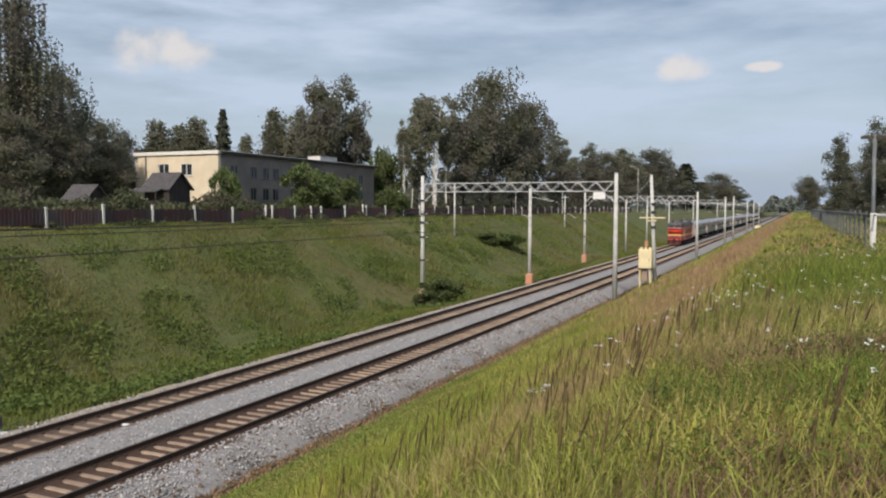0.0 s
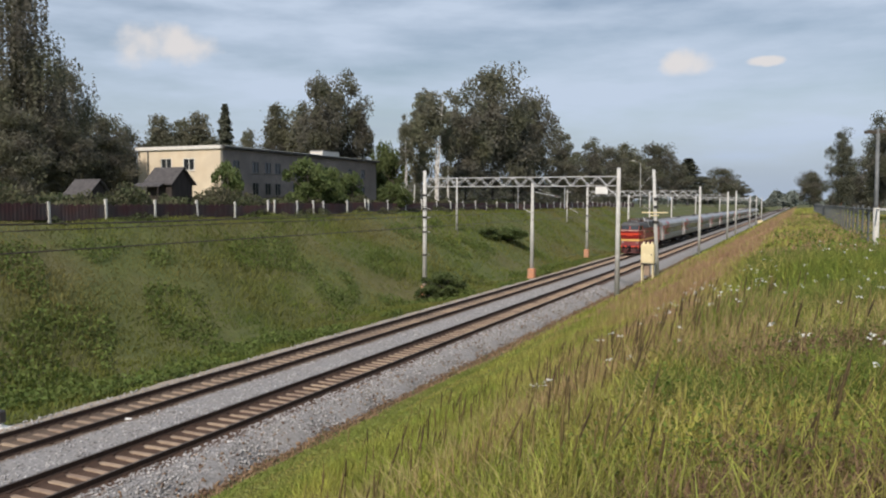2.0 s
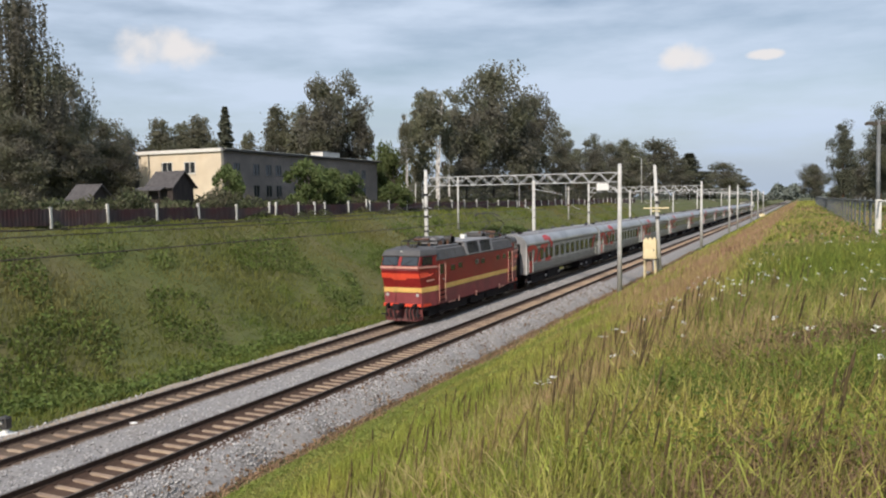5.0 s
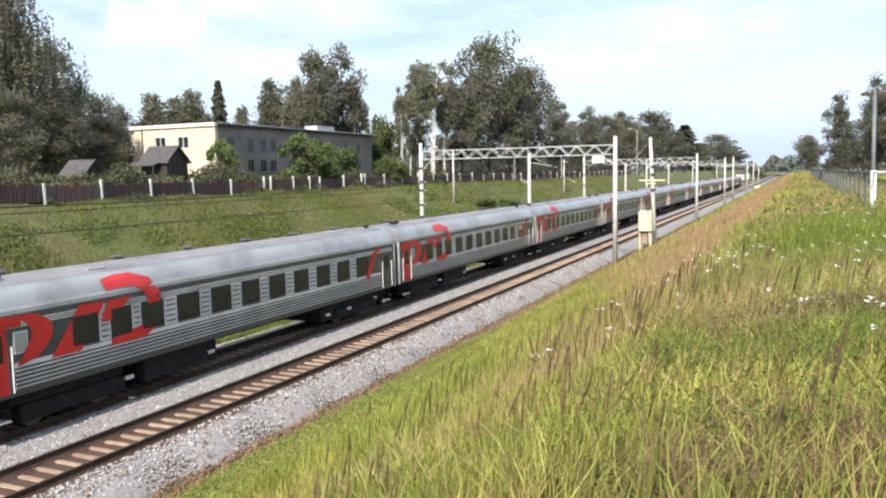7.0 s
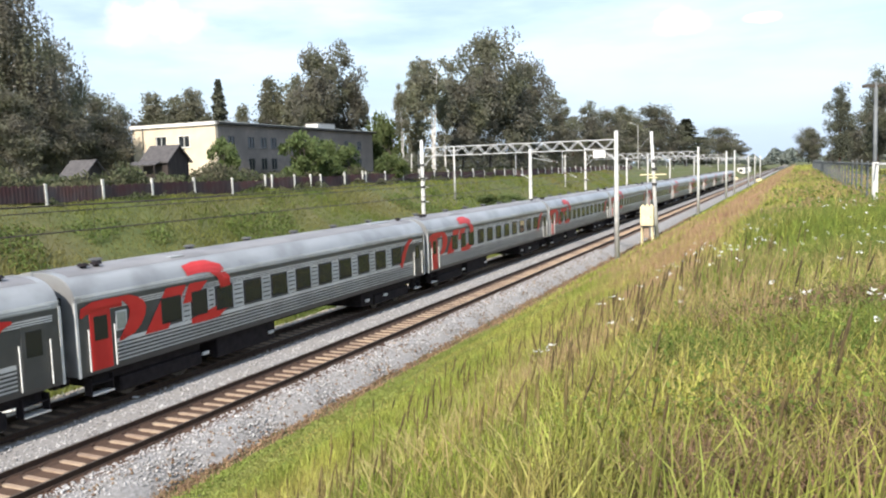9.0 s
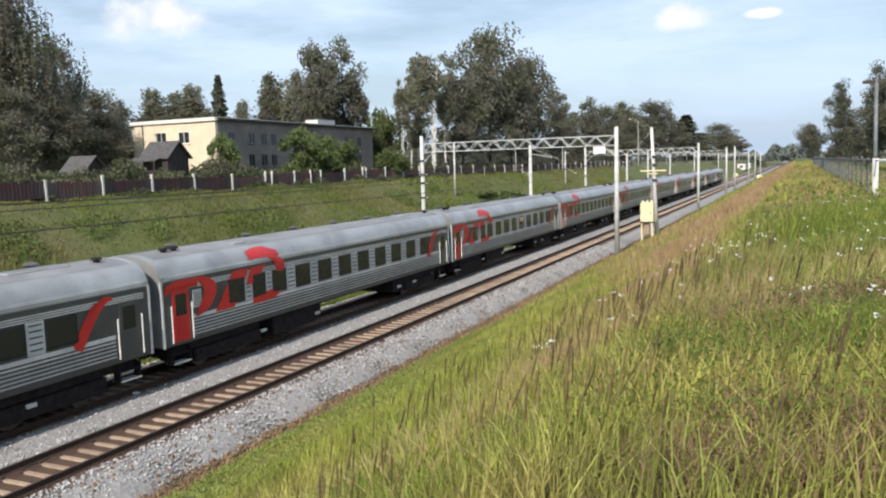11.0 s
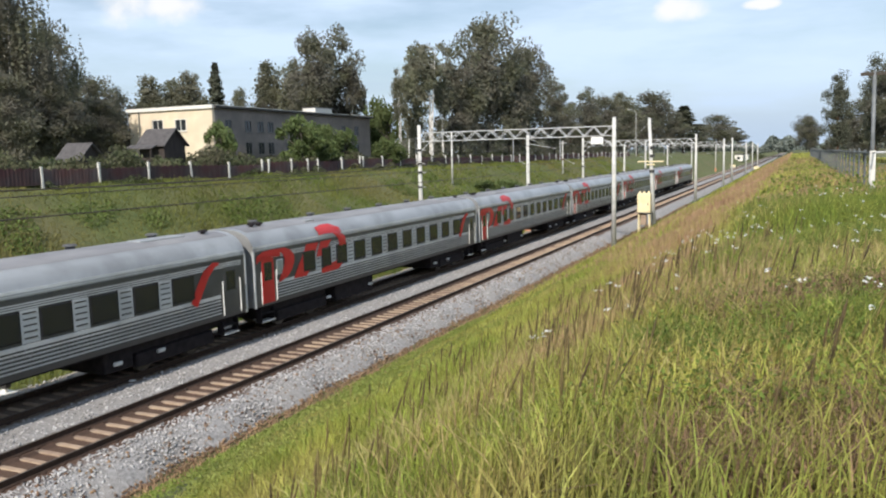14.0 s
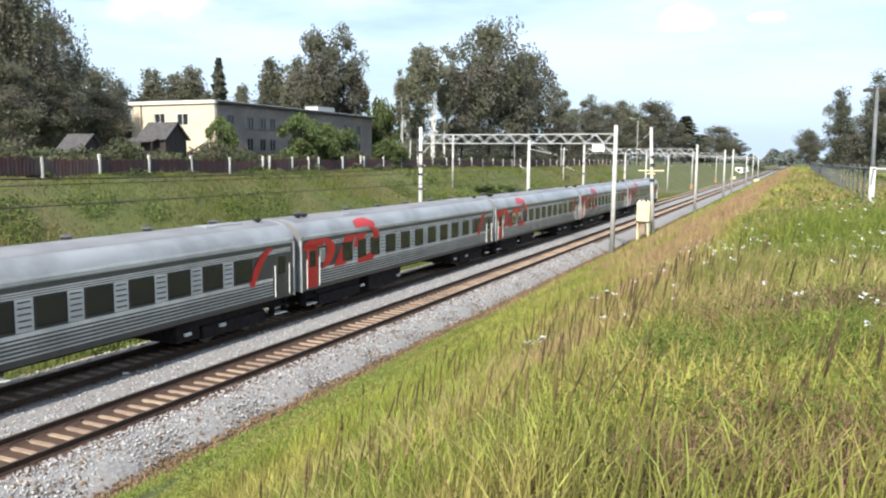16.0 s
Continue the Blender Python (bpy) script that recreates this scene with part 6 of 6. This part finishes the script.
def street_lamp(x, y, z1):
    z = float(ground_z(x, y))
    p = thing("street_lamp", "grey street lamp with a curved arm", "street lamp")
    part("pole", rodded((x, y, z - 0.2), (x, y, z1), 0.12, 0.08, 8), M["concrete"], p, "", True)
    bm, last = bmesh.new(), Vector((x, y, z1))
    for k in range(1, 6):
        q = Vector((x - 2.0 * math.sin(k * 0.31), y, z1 + 0.9 * math.sin(k * 0.31)))
        rod(bm, last, q, 0.05, 0.05, 6)
        last = q
    part("arm", bm, M["steel"], p)
    part("lamp_head", boxed(last.x - 0.8, last.x, y - 0.16, y + 0.16, last.z - 0.08, last.z + 0.1, 0.03), M["coping"], p)


street_lamp(-47.8, 262.0, 20.0)
for az, y, lx in ((27.9, 92.0, 1.5), (27.0, 92.5, -1.1), (26.6, 93.0, 0.2)):
    x, y = bank(az, y)
    z = float(ground_z(x, y))
    p = thing("garden_pole", "leaning whitewashed wooden pole behind the fence", "pole", group="garden poles")
    part("shaft", rodded((x, y, z - 0.3), (x + lx, y, z + 3.6), 0.10, 0.07, 8), M["post"], p)


def station(x, y, length):
    st = thing("station_building", "low pale station building far down the line", "building", group="station buildings")
    z = -0.6
    wall = part("wall", boxed(x, x + 5, y, y + length, z, z + 4.2, 0.02), M["coping"], st)
    part("roof", boxed(x - 0.4, x + 5.4, y - 0.4, y + length + 0.4, z + 4.2, z + 4.6), M["tar"], st)
    for k in range(int(length / 5)):
        part("window", boxed(x + 4.99, x + 5.03, y + 1.5 + 5 * k, y + 3.3 + 5 * k, z + 1.2, z + 2.9), M["pane"], st)
    part("end_window", boxed(x + 1.4, x + 3.4, y - 0.03, y + 0.01, z + 1.2, z + 2.9), M["pane"], st)


station(-37.0, 560.0, 30.0)
station(-38.0, 640.0, 22.0)


def crossing_block(x, y):
    b = thing("crossing_block", "low pale yellow concrete block beside the track", "concrete block", pose(x, y, -0.75), group="crossing blocks")
    part("block", boxed(-1.0, 1.0, -0.5, 0.5, 0.0, 1.1, 0.08), M["cream"], b)
    part("plinth", boxed(-1.15, 1.15, -0.65, 0.65, -0.3, 0.12), M["concrete"], b)


crossing_block(-13.9, 334.0)
crossing_block(-25.7, 380.0)


def patchy(x, y, f=0.5):
    """An uneven field between 0 and 1, from waves that run in many directions."""
    v = np.zeros(len(x))
    for k, (turn, s, p) in enumerate(((0.3, 1.0, 0.2), (1.37, 1.31, 1.9), (2.21, 0.77, 4.1), (2.9, 1.83, 0.7), (0.85, 2.27, 2.6), (1.9, 0.53, 5.3))):
        v += np.sin(f * s * (x * math.cos(turn) + y * math.sin(turn)) * 1.4 + p + 0.8 * np.sin(0.6 * f * (y * math.cos(turn) - x * math.sin(turn)) + k)) / 1.4 ** (s - 1)
    return np.clip(0.5 + 0.26 * v, 0, 1)


def undergrowth():
    n = 56000
    y = 20 + 130 * rng.random(n) ** 1.2
    x = -46.4 - rng.random(n) ** 1.3 * 9
    keep = ~((x < -50.2) & (y > 45) & (y < 58) & (x > -56)) & ~((x < -55.5) & (y > 65) & (y < 104))
    x, y = x[keep], y[keep]
    h = 0.7 + 1.3 * (0.5 + 0.5 * np.sin(0.9 * y + 0.5 * x) * np.sin(0.37 * y)) 
    h *= 1 + 0.35 * (y < 64)
    z = ground_z(x, y) + rng.random(len(x)) * h
    V, T = cards(np.stack([x, y, z], 1), 0.17)
    tagged(fast_mesh("undergrowth", V, T, M["nettles"]), label="tangled green weeds and nettles behind the fence", category="undergrowth", kind="stuff")
    # weeds leaning on the track side of the fence
    n = 9000
    y = 18 + 110 * rng.random(n)
    x = -45.75 + 0.7 * rng.random(n) ** 2
    keep = patchy(x, y, 0.5) > 0.45
    x, y = x[keep], y[keep]
    z = ground_z(x, y) + rng.random(len(x)) * 0.75 * patchy(x, y, 0.9)
    V, T = cards(np.stack([x, y, z], 1), 0.12)
    tagged(fast_mesh("fence_weeds", V, T, M["nettles"]), label="straggling weeds grown up against the board fence", category="undergrowth", kind="stuff")


undergrowth()


# ---------------------------------------------------------------- grass
def blades(name, label, x, y, h, w, material, lean=0.5, base_z=None):
    n = len(x)
    z = ground_z(x, y) if base_z is None else base_z
    a = rng.uniform(0, 6.283, n)
    side = np.stack([np.cos(a), np.sin(a), np.zeros(n)], 1) * (w / 2)[:, None]
    b = rng.uniform(0, 6.283, n)
    d = np.stack([np.cos(b), np.sin(b), np.zeros(n)], 1) * (h * np.abs(rng.normal(0, lean, n)))[:, None]
    d[:, 0] += 0.10 * h
    foot = np.stack([x, y, z - 0.03], 1)
    up = np.zeros((n, 3))
    up[:, 2] = h
    mid = foot + up * 0.55 + d * 0.35
    tip = foot + up * rng.uniform(0.85, 1.0, (n, 1)) + d
    V = np.stack([foot - side, foot + side, mid - side * 0.8, mid + side * 0.8, tip], 1)
    k = 5 * np.arange(n)[:, None]
    T = np.concatenate([k + np.array([[0, 1, 3]]), k + np.array([[0, 3, 2]]), k + np.array([[2, 3, 4]])])
    tagged(fast_mesh(name, V, T, material), label=label, category="grass", kind="stuff")


def scatter(n, x0, x1, y0, y1, power=1.0):
    return rng.uniform(x0, x1, n), y0 + (y1 - y0) * rng.random(n) ** power


def meadow():
    for n, x0, x1, y0, y1, h0, h1, w in ((90000, -11, 2.3, 3.2, 13, 0.14, 0.46, 0.012), (76000, -13.6, 3.0, 13, 32, 0.20, 0.50, 0.017), (46000, -13.4, 4.0, 32, 80, 0.25, 0.50, 0.036), (24000, -13.2, 10, 80, 260, 0.3, 0.55, 0.11)):
        x, y = scatter(n, x0, x1, y0, y1)
        low = np.clip((x + 14.5) / 8.5, 0.22, 1) if y0 < 30 else np.clip((x + 14) / 3.0, 0.25, 1)
        h = rng.uniform(h0, h1, n) * (0.7 + 0.5 * patchy(x, y, 0.9)) * low
        blades("meadow_grass", "yellow-green meadow grass on the bank", x, y, h, np.full(n, w) * rng.uniform(0.6, 1.3, n), M["grass"])
    # broad-leaved weeds on the top of the bank
    n = 60000
    x, y = scatter(n, -2.6, 2.8, 4.6, 30, 1.3)
    keep = patchy(x, y, 0.8) * rng.uniform(0.3, 1.3, n) * np.clip((x + 2.2) / 2.0, 0.05, 1) > 0.36
    x, y = x[keep], y[keep]
    V, T = cards(np.stack([x, y, ground_z(x, y) + rng.random(len(x)) ** 0.8 * 0.40], 1), 0.019)
    tagged(fast_mesh("meadow_weeds", V, T, M["herb"]), label="broad-leaved green weeds among the grass", category="weeds", kind="stuff")
    # lush broad blades at the top of the bank
    x, y = scatter(30000, -1.2, 2.8, 6.5, 34, 1.2)
    blades("lush_grass", "lush green grass along the bank top", x, y, rng.uniform(0.22, 0.5, len(x)) * (0.6 + 0.6 * patchy(x, y, 0.9)), np.full(len(x), 0.016), M["herb"], 0.7)
    n = 5000
    x, y = scatter(n, -1.0, 5.0, 26, 110, 1.3)
    keep = patchy(x, y, 0.5) > 0.35
    x, y = x[keep], y[keep]
    V, T = cards(np.stack([x, y, ground_z(x, y) + 0.1 + rng.random(len(x)) * 0.45], 1), 0.07)
    tagged(fast_mesh("meadow_weeds", V, T, M["herb"]), label="broad-leaved green weeds along the bank top", category="weeds", kind="stuff")
    # reddish seeding grass in a band down the slope
    for n, x0, x1, y0, y1, w in ((7000, -6.5, -1.6, 12, 32, 0.006), (9000, -4.2, -1.9, 14, 34, 0.008), (4000, -3.2, -0.2, 8, 17, 0.006), (17000, -5.0, -1.6, 30, 90, 0.036), (5000, -9.0, -5.0, 30, 90, 0.036), (10000, -1.6, 5.0, 24, 110, 0.026), (15000, -6.0, -1.0, 90, 330, 0.13)):
        x, y = scatter(n, x0, x1, y0, y1)
        keep = patchy(x, y, 0.45) + 0.35 * (y > 30) > 0.4
        x, y = x[keep], y[keep]
        blades("seeding_grass", "reddish-brown seeding grass on the slope", x, y, rng.uniform(0.35, 0.62, len(x)), np.full(len(x), w), M["brown"], 0.25)
    x, y = scatter(22000, -0.9, 2.4, 3.8, 9.2)
    keep = patchy(x, y, 1.3) * np.clip((x + 1.3) / 1.6, 0, 1) > 0.25
    x, y = x[keep], y[keep]
    blades("dead_grass", "flattened dry brown grass on the bank top", x, y, rng.uniform(0.15, 0.42, len(x)), np.full(len(x), 0.012), M["dead"], 0.9)
    x, y = scatter(8000, -4.5, 2.0, 4.0, 13)
    blades("straw_grass", "pale dry straw among the meadow grass", x, y, rng.uniform(0.2, 0.5, len(x)), np.full(len(x), 0.011), M["straw"], 0.8)
    # low clover on the foot of the slope
    n = 52000
    x, y = -13.6 + 6.6 * rng.random(n) ** 1.3, 7.5 + 22 * rng.random(n) ** 1.3
    keep = patchy(x, y, 0.7) * rng.uniform(0.4, 1.3, n) > 0.33
    x, y = x[keep], y[keep]
    V, T = cards(np.stack([x, y, ground_z(x, y) + 0.02 + rng.random(len(x)) * 0.24 * np.clip((x + 14.2) / 2.0, 0.3, 1)], 1), 0.032)
    tagged(fast_mesh("low_clover", V, T, M["clover"]), label="low bright green clover at the foot of the bank", category="weeds", kind="stuff")
    # dry weeds along the ballast's edge
    x, y = scatter(13000, -14.7, -13.5, 8, 120, 1.3)
    x = x - 0.25 * rng.random(len(x)) ** 3 * 3
    blades("ballast_weeds", "dry reddish weeds along the ballast edge", x, y, rng.uniform(0.06, 0.24, len(x)), np.full(len(x), 0.028), M["dead"], 0.6)
    x, y = scatter(7000, -13.9, -12.9, 9, 90, 1.5)
    blades("ballast_weeds", "low pinkish-brown dry grass beside the ballast", x, y, rng.uniform(0.08, 0.26, len(x)), np.full(len(x), 0.022), M["brown"], 0.5)
    # far bank
    for n, x0, x1, y0, y1, h0, h1, w in ((85000, -46, -24.0, 12, 75, 0.14, 0.40, 0.055), (36000, -46, -24.0, 75, 210, 0.2, 0.45, 0.12)):
        x, y = scatter(n, x0, x1, y0, y1, 1.1)
        h = rng.uniform(h0, h1, n) * (0.5 + 0.8 * patchy(x, y, 0.35))
        h *= np.clip((-23.6 - x) / 2.0, 0.3, 1)
        blades("bank_grass", "rough green grass on the cutting slope", x, y, h, np.full(n, w) * rng.uniform(0.6, 1.4, n), M["slope"], 0.5)
    n = 90000
    x, y = scatter(n, -42, -25.0, 12, 110, 1.2)
    keep = patchy(x, y, 0.30) * patchy(x + 9, y + 4, 0.6) + 0.16 * (x > -34) * (y < 50) + 0.14 * np.clip((34 - y) / 8, 0, 1) > 0.40
    x, y = x[keep], y[keep]
    V, T = cards(np.stack([x, y, ground_z(x, y) + 0.05 + rng.random(len(x)) ** 1.5 * 0.5], 1), 0.10)
    tagged(fast_mesh("bank_weeds", V, T, M["weeds"]), label="leafy weeds in patches on the cutting slope", category="weeds", kind="stuff")


meadow()


def seed_stalks():
    """Tall stems with dense brown seed heads, each a stem and a spindle."""
    n = 1150
    x = np.concatenate([rng.uniform(-6.5, 0.6, n - 400), rng.normal(-2.2, 1.0, 400)])
    y = np.concatenate([4.4 + 13 * rng.random(n - 400) ** 1.5, rng.normal(10.0, 2.2, 400)])
    keep = (patchy(x, y, 2.2) * rng.uniform(0.4, 1.2, n) > 0.5) & (y > 4.5)
    x, y = x[keep], y[keep]
    n = len(x)
    z = ground_z(x, y)
    h = rng.uniform(0.42, 0.78, n)
    fat = rng.uniform(0.6, 1.3, n)
    ang, tilt = rng.normal(0.1, 0.7, n), np.abs(rng.normal(0.18, 0.15, n))
    d = np.stack([np.cos(ang) * tilt, np.sin(ang) * tilt, np.ones(n)], 1)
    k = 5
    V, T = [], []
    prof = ((0.0, 0.0022), (0.62, 0.0025), (0.66, 0.007), (0.71, 0.0105), (0.75, 0.007), (0.80, 0.0115), (0.85, 0.007), (0.90, 0.010), (0.95, 0.006), (1.0, 0.002))
    for f, r in prof:
        c = np.stack([x, y, z], 1) + d * (h * f)[:, None]
        for i in range(k):
            a = 2 * math.pi * i / k
            V.append(c + np.array([math.cos(a) * r, math.sin(a) * r, 0]) * fat[:, None])
    V = np.stack(V, 1)
    for s in range(len(prof) - 1):
        for i in range(k):
            a, b, c, e = s * k + i, s * k + (i + 1) % k, (s + 1) * k + (i + 1) % k, (s + 1) * k + i
            T += [(a, b, c), (a, c, e)]
    T = np.array(T)[None] + (len(prof) * k) * np.arange(n)[:, None, None]
    tagged(fast_mesh("seed_stalks", V, T, M["stalk"]), label="tall brown seed heads standing above the grass", category="grass stalks", kind="stuff")


seed_stalks()


def flowers():
    n = 110
    x = rng.uniform(-2.2, 2.0, n)
    y = 6.5 + 15 * rng.random(n)
    z = ground_z(x, y) + rng.uniform(0.45, 0.7, n)
    V, T, k = [], [], 0
    for i in range(n):
        r = rng.uniform(0.010, 0.030)
        for _ in range(6):
            c = np.array([x[i], y[i], z[i]]) + rng.normal(0, 1, 3) * np.array([r, r, 0.008])
            for a in range(3):
                V.append(c + 0.017 * np.array([math.cos(a * 2.1), math.sin(a * 2.1), rng.normal(0, 0.4)]))
            T.append((k, k + 1, k + 2))
            k += 3
    tagged(fast_mesh("wild_flowers", np.array(V), np.array(T), M["flower"]), label="small white umbel flowers among the grass", category="flowers", kind="stuff")
    blades("flower_stems", "thin green flower stems among the grass", x, y, z - ground_z(x, y), np.full(n, 0.008), M["herb"], 0.0)
    # white marker stones
    for px, py, s in ((-20.2, 19.1, 0.15), (-15.6, 18.6, 0.07)):
        bm = bmesh.new()
        bmesh.ops.create_icosphere(bm, subdivisions=2, radius=s)
        for v in bm.verts:
            v.co = Vector((v.co.x * 1.3, v.co.y, v.co.z * 0.5)) * (1 + 0.15 * noise.noise(v.co * 9))
        o = part("white_stone", bm, M["white"])
        o.location = (px, py, -0.22)
        tagged(o, label="white-painted stone lying on the ballast", category="stone", group="white stones")


flowers()


# ---------------------------------------------------------------- what moves
def motions():
    def gap(t):
        return GAP_AT_6 - SPEED * (t - 6.0)
    for ob, off in [(loco, -LOCO - 0.45)] + [(c, COACH * i) for i, c in enumerate(coaches)]:
        walk(ob, [(t, pose(TRACK_FAR, gap(t) + off, 0)) for t in (0.0, 4.0, 8.0, 12.0, 16.0)])


motions()
